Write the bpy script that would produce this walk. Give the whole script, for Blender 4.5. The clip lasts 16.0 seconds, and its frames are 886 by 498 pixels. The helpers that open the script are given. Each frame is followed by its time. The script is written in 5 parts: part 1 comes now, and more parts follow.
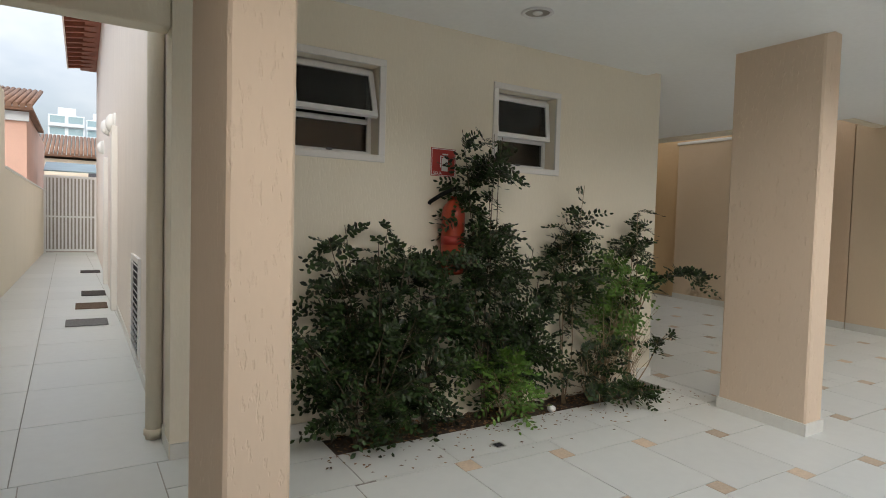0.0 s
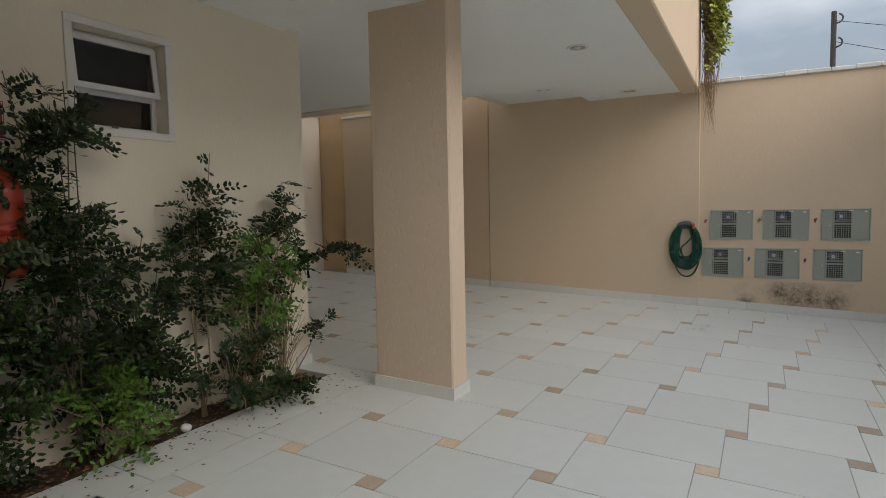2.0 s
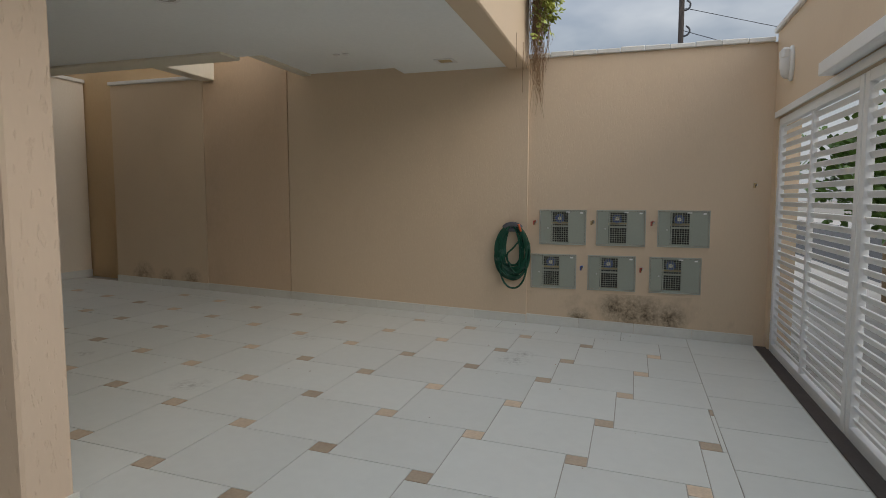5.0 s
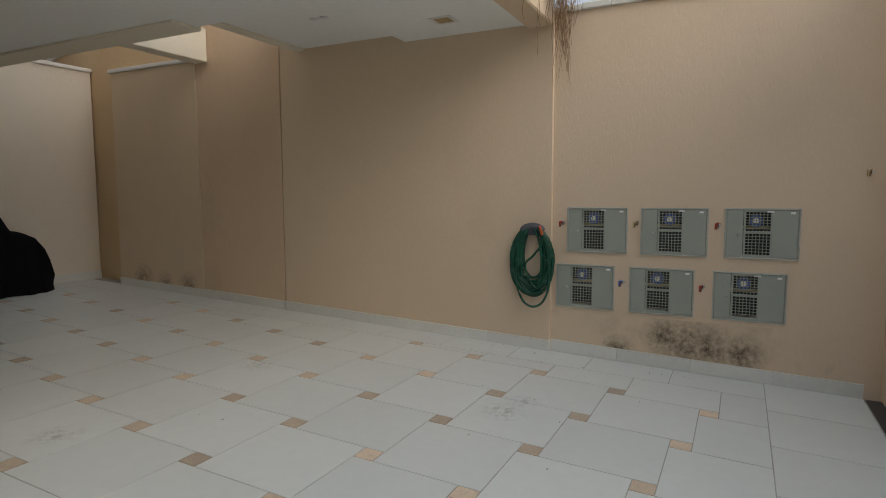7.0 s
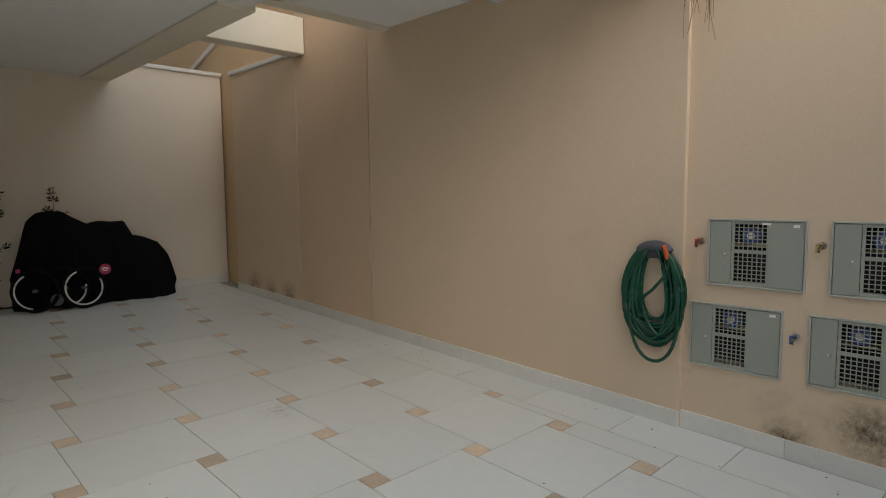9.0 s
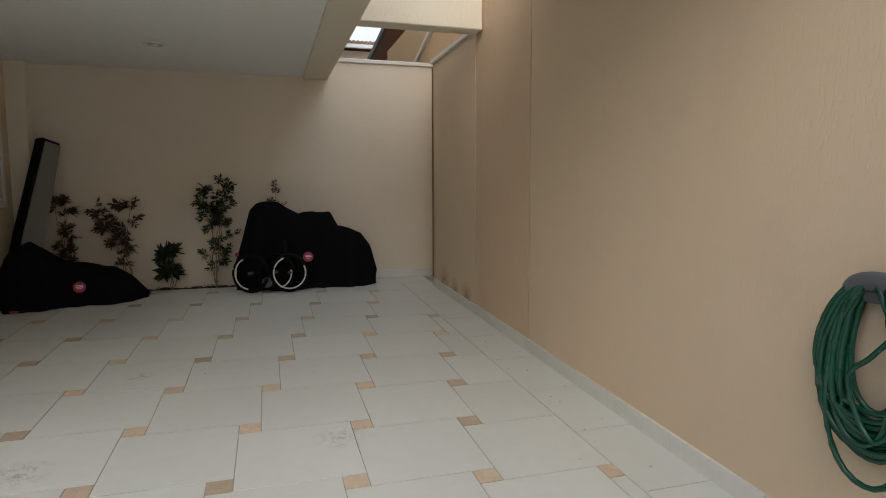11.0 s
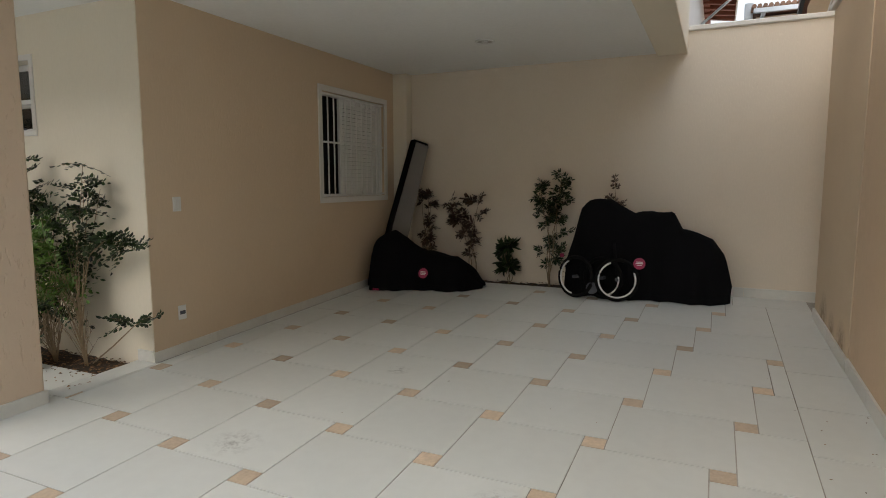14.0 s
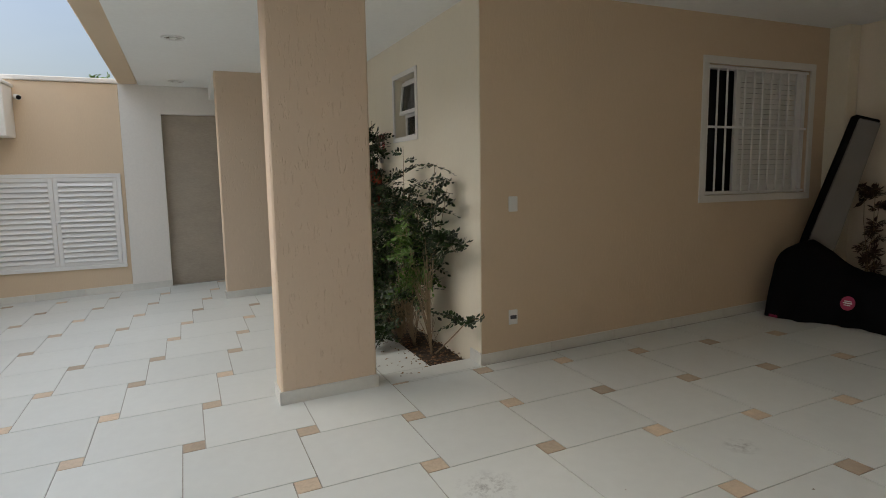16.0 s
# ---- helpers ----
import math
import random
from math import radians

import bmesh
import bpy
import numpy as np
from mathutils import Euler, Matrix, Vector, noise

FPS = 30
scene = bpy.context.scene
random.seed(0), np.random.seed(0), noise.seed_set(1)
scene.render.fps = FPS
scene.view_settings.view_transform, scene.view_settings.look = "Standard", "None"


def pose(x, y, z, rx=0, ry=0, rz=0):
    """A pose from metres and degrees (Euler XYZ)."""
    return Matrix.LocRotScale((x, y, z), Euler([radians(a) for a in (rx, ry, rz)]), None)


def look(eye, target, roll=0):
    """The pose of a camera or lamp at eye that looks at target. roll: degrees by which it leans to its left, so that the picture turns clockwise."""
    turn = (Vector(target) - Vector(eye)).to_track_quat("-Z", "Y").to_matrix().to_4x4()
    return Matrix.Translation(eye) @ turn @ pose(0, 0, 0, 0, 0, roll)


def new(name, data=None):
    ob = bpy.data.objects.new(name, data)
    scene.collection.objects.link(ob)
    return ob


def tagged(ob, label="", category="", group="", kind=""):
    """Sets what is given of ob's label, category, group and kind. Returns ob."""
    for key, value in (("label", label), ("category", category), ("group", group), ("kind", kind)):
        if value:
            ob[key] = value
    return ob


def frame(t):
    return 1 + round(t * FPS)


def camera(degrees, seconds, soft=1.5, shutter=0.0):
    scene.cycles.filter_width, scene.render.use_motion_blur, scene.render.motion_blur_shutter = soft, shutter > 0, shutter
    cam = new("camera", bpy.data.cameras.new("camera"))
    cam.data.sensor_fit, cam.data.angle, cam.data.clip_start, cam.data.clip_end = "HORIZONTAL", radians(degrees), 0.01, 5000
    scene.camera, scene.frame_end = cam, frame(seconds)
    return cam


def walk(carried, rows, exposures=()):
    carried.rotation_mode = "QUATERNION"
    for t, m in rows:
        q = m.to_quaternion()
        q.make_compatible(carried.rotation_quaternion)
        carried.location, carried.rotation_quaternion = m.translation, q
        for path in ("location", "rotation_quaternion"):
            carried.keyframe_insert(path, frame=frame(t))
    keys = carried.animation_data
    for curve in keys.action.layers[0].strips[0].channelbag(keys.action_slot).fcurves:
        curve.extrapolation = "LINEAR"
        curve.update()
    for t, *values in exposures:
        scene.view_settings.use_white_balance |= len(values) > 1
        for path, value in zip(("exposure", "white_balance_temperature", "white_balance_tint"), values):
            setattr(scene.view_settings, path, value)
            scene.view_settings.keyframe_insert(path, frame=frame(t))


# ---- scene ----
cam = camera(73.64, 16.0, soft=0.95)
PATH = [
    (0, (-0.075, 0.192, 1.468), (1.001, 1.876, 1.379), 1.6),
    (0.5, (0.011, 0.197, 1.451), (1.245, 1.768, 1.355), 1.8),
    (1, (0.163, 0.266, 1.432), (1.626, 1.626, 1.328), 1.0),
    (1.5, (0.367, 0.338, 1.415), (2.026, 1.448, 1.296), -0.9),
    (2, (0.632, 0.351, 1.428), (2.387, 1.297, 1.279), -1.1),
    (2.5, (0.925, 0.324, 1.437), (2.743, 1.140, 1.273), -0.7),
    (3, (1.258, 0.308, 1.450), (3.137, 0.973, 1.281), -0.2),
    (3.5, (1.595, 0.225, 1.447), (3.495, 0.828, 1.284), -0.7),
    (4, (1.890, 0.111, 1.441), (3.790, 0.712, 1.272), -0.0),
    (4.2, (2.017, 0.089, 1.422), (3.919, 0.686, 1.254), 0.1),
    (6.3, (3.529, -0.282, 1.407), (5.368, 0.483, 1.224), -0.3),
    (6.5, (3.684, -0.315, 1.401), (5.502, 0.498, 1.219), -0.3),
    (7, (4.053, -0.380, 1.404), (5.832, 0.516, 1.220), -0.2),
    (7.5, (4.433, -0.385, 1.422), (6.163, 0.602, 1.237), -0.4),
    (8, (4.806, -0.423, 1.412), (6.428, 0.734, 1.238), -0.2),
    (8.5, (5.182, -0.413, 1.409), (6.715, 0.859, 1.228), 0.2),
    (9, (5.581, -0.397, 1.436), (6.979, 1.022, 1.255), -0.5),
    (9.5, (5.959, -0.439, 1.447), (7.139, 1.167, 1.271), 0.7),
    (9.7, (6.136, -0.438, 1.441), (7.230, 1.225, 1.261), 0.5),
    (11.8, (7.427, -0.069, 1.429), (7.681, 1.903, 1.215), -0.1),
    (12, (7.523, -0.048, 1.445), (7.698, 1.932, 1.225), -0.1),
    (12.5, (7.775, 0.053, 1.451), (7.689, 2.038, 1.222), 0.3),
    (13, (7.931, 0.242, 1.450), (7.595, 2.201, 1.221), 0.5),
    (13.5, (8.026, 0.422, 1.466), (7.483, 2.333, 1.233), -0.1),
    (14, (8.136, 0.621, 1.473), (7.305, 2.427, 1.251), -0.1),
    (14.5, (8.204, 0.823, 1.466), (7.008, 2.410, 1.234), 0.4),
    (15, (8.173, 1.060, 1.503), (6.694, 2.385, 1.260), -0.1),
    (15.5, (8.148, 1.349, 1.514), (6.488, 2.438, 1.272), -1.2),
    (16, (8.148, 1.702, 1.524), (6.327, 2.493, 1.280), -0.9),
]
walk(cam, [(t, look(eye, target, roll)) for t, eye, target, roll in PATH],
     exposures=[(0.0, 0.76), (0.5, 0.56), (1.0, 0.52), (1.5, 0.62), (2.0, 0.34), (3.5, 0.18), (6.5, 0.0), (7.0, 0.24), (7.5, 0.17), (8.5, 0.30), (9.5, 0.44), (12.0, 0.83), (13.5, 0.89), (14.5, 0.97), (15.0, 0.67), (16.0, 0.71)])

# ---------------------------------------------------------------- light
SUN_EL, SUN_AZ = radians(35), radians(200)
world = bpy.data.worlds.new("overcast_sky")
scene.world = world
world.use_nodes = True
wn = world.node_tree
wn.nodes.clear()
w_out = wn.nodes.new("ShaderNodeOutputWorld")
w_bg = wn.nodes.new("ShaderNodeBackground")
w_sky = wn.nodes.new("ShaderNodeTexSky")
w_sky.sky_type, w_sky.sun_disc = "NISHITA", False
w_sky.sun_elevation, w_sky.sun_rotation = SUN_EL, SUN_AZ
w_sky.air_density, w_sky.dust_density, w_sky.ozone_density = 1.0, 3.0, 1.0
# clouds: a pale veil with soft patches
w_tc = wn.nodes.new("ShaderNodeTexCoord")
w_map = wn.nodes.new("ShaderNodeMapping")
w_map.inputs["Scale"].default_value = (1.6, 1.6, 4.0)
w_noise = wn.nodes.new("ShaderNodeTexNoise")
w_noise.inputs["Scale"].default_value, w_noise.inputs["Detail"].default_value = 1.7, 5
w_ramp = wn.nodes.new("ShaderNodeValToRGB")
w_ramp.color_ramp.elements[0].position, w_ramp.color_ramp.elements[1].position = 0.36, 0.66
w_ramp.color_ramp.elements[0].color = (0.28, 0.28, 0.28, 1)
w_ramp.color_ramp.elements[1].color = (0.94, 0.94, 0.94, 1)
w_mix = wn.nodes.new("ShaderNodeMix")
w_mix.data_type = "RGBA"
wn.links.new(w_tc.outputs["Generated"], w_map.inputs["Vector"])
wn.links.new(w_map.outputs[0], w_noise.inputs["Vector"])
wn.links.new(w_noise.outputs["Fac"], w_ramp.inputs["Fac"])
# the cloud breaks up towards the west
w_west = wn.nodes.new("ShaderNodeSeparateXYZ")
w_clear = wn.nodes.new("ShaderNodeMapRange")
w_clear.inputs["From Min"].default_value, w_clear.inputs["From Max"].default_value = -0.95, -0.35
w_clear.inputs["To Min"].default_value, w_clear.inputs["To Max"].default_value = 0.12, 1.0
w_cover = wn.nodes.new("ShaderNodeMath")
w_cover.operation = "MULTIPLY"
wn.links.new(w_tc.outputs["Generated"], w_west.inputs[0])
wn.links.new(w_west.outputs["X"], w_clear.inputs["Value"])
wn.links.new(w_ramp.outputs["Color"], w_cover.inputs[0])
wn.links.new(w_clear.outputs[0], w_cover.inputs[1])
wn.links.new(w_cover.outputs[0], w_mix.inputs["Factor"])
wn.links.new(w_sky.outputs[0], w_mix.inputs[6])
w_mix.inputs[7].default_value = (8.0, 8.3, 8.6, 1)
w_sep = wn.nodes.new("ShaderNodeSeparateXYZ")
w_grad = wn.nodes.new("ShaderNodeMapRange")   # an overcast sky is brightest overhead
w_grad.inputs["To Min"].default_value, w_grad.inputs["To Max"].default_value = 0.36, 1.42
w_mul = wn.nodes.new("ShaderNodeVectorMath")
w_mul.operation = "SCALE"
wn.links.new(w_tc.outputs["Generated"], w_sep.inputs[0])
wn.links.new(w_sep.outputs["Z"], w_grad.inputs["Value"])
wn.links.new(w_mix.outputs[2], w_mul.inputs[0])
wn.links.new(w_grad.outputs[0], w_mul.inputs["Scale"])
wn.links.new(w_mul.outputs[0], w_bg.inputs["Color"])
w_bg.inputs["Strength"].default_value = 0.14
wn.links.new(w_bg.outputs[0], w_out.inputs["Surface"])

sun = new("sun", bpy.data.lights.new("sun", "SUN"))
sun.data.energy, sun.data.angle, sun.data.color = 0.75, radians(50), (1.0, 0.96, 0.9)
sun.matrix_world = look((0, 0, 20), Vector((0, 0, 20)) - Vector((math.sin(SUN_AZ) * math.cos(SUN_EL), math.cos(SUN_AZ) * math.cos(SUN_EL), math.sin(SUN_EL))))


# ---------------------------------------------------------------- materials
def material(name, color, rough=0.6, var=0.08, scale=6.0, fine=60.0, bump=0.1, metal=0.0, stretch=(1, 1, 1), stain=0.0, stain_color=(0.2, 0.17, 0.13),
             stain_scale=1.3, island=0.0, each=0.0, spec=0.5, coat=0.0, dist=0.01, sheen=0.0, spots=(), spot_color=(0.1, 0.09, 0.08), spot_scale=14.0, spot_edge=(0.47, 0.66), groove=()):
    """Principled surface with two scales of colour variation, bump and optional stains."""
    m = bpy.data.materials.new(name)
    m.use_nodes = True
    nt = m.node_tree
    b = nt.nodes["Principled BSDF"]
    mp = nt.nodes.new("ShaderNodeMapping")
    mp.inputs["Scale"].default_value = stretch
    geo = nt.nodes.new("ShaderNodeNewGeometry")
    nt.links.new(geo.outputs["Position"], mp.inputs["Vector"])
    n1 = nt.nodes.new("ShaderNodeTexNoise")
    n1.inputs["Scale"].default_value, n1.inputs["Detail"].default_value = scale, 4
    n2 = nt.nodes.new("ShaderNodeTexNoise")
    n2.inputs["Scale"].default_value, n2.inputs["Detail"].default_value = fine, 3
    nt.links.new(mp.outputs[0], n1.inputs["Vector"])
    nt.links.new(mp.outputs[0], n2.inputs["Vector"])
    add = nt.nodes.new("ShaderNodeMath")
    add.operation = "ADD"
    nt.links.new(n1.outputs["Fac"], add.inputs[0])
    nt.links.new(n2.outputs["Fac"], add.inputs[1])
    rng = nt.nodes.new("ShaderNodeMapRange")
    rng.inputs["From Min"].default_value, rng.inputs["From Max"].default_value = 0.6, 1.4
    rng.inputs["To Min"].default_value, rng.inputs["To Max"].default_value = 1 - var, 1 + var
    nt.links.new(add.outputs[0], rng.inputs["Value"])
    val = rng.outputs[0]
    for amount, source in ((island, geo.outputs["Random Per Island"]), (each, None)):
        if amount:
            if source is None:
                source = nt.nodes.new("ShaderNodeObjectInfo").outputs["Random"]
            r2 = nt.nodes.new("ShaderNodeMapRange")
            r2.inputs["To Min"].default_value, r2.inputs["To Max"].default_value = 1 - amount, 1 + amount
            nt.links.new(source, r2.inputs["Value"])
            mu = nt.nodes.new("ShaderNodeMath")
            mu.operation = "MULTIPLY"
            nt.links.new(val, mu.inputs[0])
            nt.links.new(r2.outputs[0], mu.inputs[1])
            val = mu.outputs[0]
    sc = nt.nodes.new("ShaderNodeVectorMath")
    sc.operation = "SCALE"
    sc.inputs[0].default_value = color
    nt.links.new(val, sc.inputs["Scale"])
    col = sc.outputs[0]
    if stain:
        n3 = nt.nodes.new("ShaderNodeTexNoise")
        n3.inputs["Scale"].default_value, n3.inputs["Detail"].default_value, n3.inputs["Roughness"].default_value = stain_scale, 8, 0.7
        nt.links.new(geo.outputs["Position"], n3.inputs["Vector"])
        r3 = nt.nodes.new("ShaderNodeMapRange")
        r3.inputs["From Min"].default_value, r3.inputs["From Max"].default_value = 0.52, 0.78
        r3.inputs["To Max"].default_value = stain
        nt.links.new(n3.outputs["Fac"], r3.inputs["Value"])
        mx = nt.nodes.new("ShaderNodeMix")
        mx.data_type = "RGBA"
        nt.links.new(r3.outputs[0], mx.inputs["Factor"])
        nt.links.new(col, mx.inputs[6])
        mx.inputs[7].default_value = (*stain_color, 1)
        col = mx.outputs[2]
    if spots:
        # soiled patches of their own: (x, y, z, radius), broken up by noise
        n4 = nt.nodes.new("ShaderNodeTexNoise")
        n4.inputs["Scale"].default_value, n4.inputs["Detail"].default_value, n4.inputs["Roughness"].default_value = spot_scale, 6, 0.75
        nt.links.new(geo.outputs["Position"], n4.inputs["Vector"])
        total = None
        for sx, sy, sz, sr in spots:
            ds = nt.nodes.new("ShaderNodeVectorMath")
            ds.operation = "DISTANCE"
            ds.inputs[1].default_value = (sx, sy, sz)
            nt.links.new(geo.outputs["Position"], ds.inputs[0])
            mr = nt.nodes.new("ShaderNodeMapRange")
            mr.inputs["From Min"].default_value, mr.inputs["From Max"].default_value = sr, 0.15 * sr
            nt.links.new(ds.outputs["Value"], mr.inputs["Value"])
            if total is None:
                total = mr.outputs[0]
            else:
                mm = nt.nodes.new("ShaderNodeMath")
                mm.operation = "MAXIMUM"
                nt.links.new(total, mm.inputs[0])
                nt.links.new(mr.outputs[0], mm.inputs[1])
                total = mm.outputs[0]
        r4 = nt.nodes.new("ShaderNodeMapRange")
        r4.inputs["From Min"].default_value, r4.inputs["From Max"].default_value = spot_edge
        nt.links.new(n4.outputs["Fac"], r4.inputs["Value"])
        m4 = nt.nodes.new("ShaderNodeMath")
        m4.operation = "MULTIPLY"
        nt.links.new(total, m4.inputs[0])
        nt.links.new(r4.outputs[0], m4.inputs[1])
        mx4 = nt.nodes.new("ShaderNodeMix")
        mx4.data_type = "RGBA"
        nt.links.new(m4.outputs[0], mx4.inputs["Factor"])
        nt.links.new(col, mx4.inputs[6])
        mx4.inputs[7].default_value = (*spot_color, 1)
        col = mx4.outputs[2]
    nt.links.new(col, b.inputs["Base Color"])
    rr = nt.nodes.new("ShaderNodeMapRange")
    rr.inputs["To Min"].default_value, rr.inputs["To Max"].default_value = max(0.02, rough - 0.1), min(1, rough + 0.1)
    nt.links.new(n1.outputs["Fac"], rr.inputs["Value"])
    nt.links.new(rr.outputs[0], b.inputs["Roughness"])
    b.inputs["Metallic"].default_value = metal
    b.inputs["Specular IOR Level"].default_value = spec
    b.inputs["Coat Weight"].default_value = coat
    b.inputs["Sheen Weight"].default_value = sheen
    if bump:
        bp = nt.nodes.new("ShaderNodeBump")
        bp.inputs["Strength"].default_value, bp.inputs["Distance"].default_value = bump, dist
        height = n2.outputs["Fac"]
        if groove:   # short combed scratches in the render
            gr = nt.nodes.new("ShaderNodeMapRange")
            gr.inputs["From Min"].default_value, gr.inputs["From Max"].default_value = groove
            gr.inputs["To Min"].default_value, gr.inputs["To Max"].default_value = 1.0, 0.0
            nt.links.new(height, gr.inputs["Value"])
            height = gr.outputs[0]
        nt.links.new(height, bp.inputs["Height"])
        nt.links.new(bp.outputs[0], b.inputs["Normal"])
    return m


def glass_material(name, color, rough):
    m = bpy.data.materials.new(name)
    m.use_nodes = True
    b = m.node_tree.nodes["Principled BSDF"]
    b.inputs["Base Color"].default_value = (*color, 1)
    b.inputs["Roughness"].default_value = rough
    b.inputs["Transmission Weight"].default_value = 1.0
    return m


def leaf_material(name, color, var=0.35):
    m = material(name, color, 0.42, 0.15, 8, 50, 0.0, island=var, spec=0.3)
    m.node_tree.nodes["Principled BSDF"].inputs["Subsurface Weight"].default_value = 0.0
    return m


GRAIN = (80, 80, 20)
CREAM = material("cream_textured_paint", (0.812, 0.75, 0.615), 0.8, 0.03, 0.02, 1.0, 0.18, stretch=GRAIN, groove=(0.52, 0.68), dist=0.006, stain=0.10, stain_color=(0.5, 0.42, 0.30))
TAN = material("tan_textured_paint", (0.682, 0.54, 0.383), 0.8, 0.022, 0.02, 1.0, 0.16, stretch=GRAIN, groove=(0.52, 0.68), dist=0.007, stain=0.14, stain_color=(0.40, 0.28, 0.18))
TAN_COMBED = material("tan_combed_render", (0.69, 0.55, 0.415), 0.8, 0.03, 0.02, 1.0, 0.55, stretch=(48, 48, 13), groove=(0.60, 0.70), dist=0.007, stain=0.12, stain_color=(0.44, 0.33, 0.22))
OCHRE = material("ochre_textured_paint", (0.66, 0.48, 0.28), 0.8, 0.03, 0.02, 1.0, 0.45, stretch=GRAIN, groove=(0.52, 0.68), dist=0.006, stain=0.12, stain_color=(0.5, 0.33, 0.18))
TAN_BROWN = material("older_brown_tan_paint", (0.665, 0.50, 0.345), 0.8, 0.04, 0.02, 1.0, 0.16, stretch=GRAIN, groove=(0.52, 0.68), dist=0.007, stain=0.25, stain_color=(0.36, 0.24, 0.14))
MILDEW = material("tan_paint_with_mildew", (0.682, 0.54, 0.383), 0.85, 0.03, 0.02, 1.0, 0.16, stretch=GRAIN, groove=(0.52, 0.68), dist=0.007, stain=0.38, stain_color=(0.22, 0.16, 0.10), stain_scale=3.0,
                  spots=((9.03, -0.03, 0.20, 0.30), (9.03, -0.20, 0.20, 0.24), (9.03, 0.14, 0.26, 0.20), (9.03, -0.42, 0.16, 0.20), (9.03, 0.5, 0.10, 0.16)), spot_color=(0.115, 0.085, 0.052), spot_scale=24, spot_edge=(0.26, 0.62))
TAN_FOOT = material("tan_paint_soiled_at_the_foot", (0.682, 0.54, 0.383), 0.8, 0.022, 0.02, 1.0, 0.16, stretch=GRAIN, groove=(0.52, 0.68), dist=0.007, stain=0.14, stain_color=(0.40, 0.28, 0.18),
                    spots=((8.985, 6.35, 0.36, 0.22), (8.985, 5.95, 0.33, 0.16), (8.985, 5.55, 0.31, 0.20)), spot_color=(0.20, 0.13, 0.075), spot_scale=16, spot_edge=(0.34, 0.66))
BEIGE = material("beige_textured_paint", (0.80, 0.715, 0.595), 0.8, 0.03, 0.02, 1.0, 0.18, stretch=GRAIN, groove=(0.52, 0.68), dist=0.006, stain=0.12, stain_color=(0.5, 0.40, 0.29))
WHITE_WALL = material("white_wall_paint", (0.76, 0.74, 0.70), 0.75, 0.04, 1.2, 40, 0.12, dist=0.003)
PLASTER = material("white_ceiling_plaster", (0.88, 0.89, 0.87), 0.85, 0.03, 0.8, 25, 0.06, dist=0.003, stain=0.06, stain_color=(0.6, 0.58, 0.52))
CORRIDOR = material("pale_corridor_paint", (0.80, 0.74, 0.68), 0.8, 0.05, 0.06, 1.0, 0.3, stretch=GRAIN, dist=0.005, stain=0.12, stain_color=(0.62, 0.52, 0.44))
TILE = material("white_porcelain_tile", (0.642, 0.665, 0.64), 0.36, 0.035, 1.6, 14, 0.03, each=0.04, dist=0.002, stain=0.09, stain_color=(0.52, 0.51, 0.47), stain_scale=2.4,
                spots=((7.36, 2.88, 0.11, 0.15), (5.88, 2.89, 0.11, 0.17), (7.47, 0.91, 0.03, 0.19), (7.70, 0.86, 0.03, 0.13), (6.15, 4.18, 0.16, 0.10), (7.34, 5.51, 0.21, 0.12)), spot_color=(0.17, 0.165, 0.155), spot_scale=24, spot_edge=(0.46, 0.74))
INSET = material("beige_stone_inset", (0.55, 0.44, 0.325), 0.5, 0.14, 14, 60, 0.1, each=0.30, dist=0.002, stain=0.25, stain_color=(0.22, 0.15, 0.09), stain_scale=6)
GROUT = material("grey_grout", (0.40, 0.39, 0.35), 0.9, 0.2, 5, 60, 0.2, dist=0.002, stain=1.0, stain_color=(0.025, 0.023, 0.02), stain_scale=1.1)
SKIRT = material("pale_skirting_tile", (0.70, 0.695, 0.65), 0.35, 0.05, 3, 25, 0.03, each=0.06, stain=0.25, stain_color=(0.42, 0.38, 0.31))
ALU = material("white_aluminium", (0.80, 0.80, 0.79), 0.35, 0.02, 5, 60, 0.02)
GATE_WHITE = material("white_enamel_gate", (0.78, 0.79, 0.79), 0.38, 0.04, 4, 60, 0.03, stain=0.1, stain_color=(0.5, 0.48, 0.45))
# near-black colour that stands in for shade in rooms, boxes and openings
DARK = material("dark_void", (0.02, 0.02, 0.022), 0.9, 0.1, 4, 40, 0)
GLASS = glass_material("dark_window_glass", (0.25, 0.27, 0.28), 0.06)
SOIL = material("dark_soil", (0.055, 0.038, 0.026), 0.95, 0.4, 18, 90, 0.8, dist=0.02)
LITTER = material("dry_leaf_litter", (0.20, 0.11, 0.05), 0.8, 0.2, 30, 90, 0.2, island=0.6)
LEAF = leaf_material("dark_green_leaf", (0.017, 0.035, 0.008), 0.8)
LEAF_LIGHT = leaf_material("fresh_green_leaf", (0.085, 0.165, 0.028))
LEAF_BACK = leaf_material("reddish_green_leaf", (0.070, 0.040, 0.026))
LEAF_IVY = leaf_material("creeper_leaf", (0.32, 0.37, 0.08))
TWIG = material("brown_twig", (0.30, 0.225, 0.14), 0.85, 0.2, 30, 120, 0.3)
TWIG_DARK = material("dark_twig", (0.10, 0.075, 0.05), 0.85, 0.2, 30, 120, 0.3)
DRY = material("dry_creeper", (0.24, 0.15, 0.08), 0.9, 0.3, 30, 120, 0.2)
PANEL = material("grey_green_metal", (0.32, 0.345, 0.29), 0.42, 0.04, 4, 70, 0.03, stain=0.08, stain_color=(0.3, 0.25, 0.18))
PANEL_EDGE = material("pale_cabinet_frame", (0.42, 0.435, 0.39), 0.45, 0.05, 5, 60, 0.02)
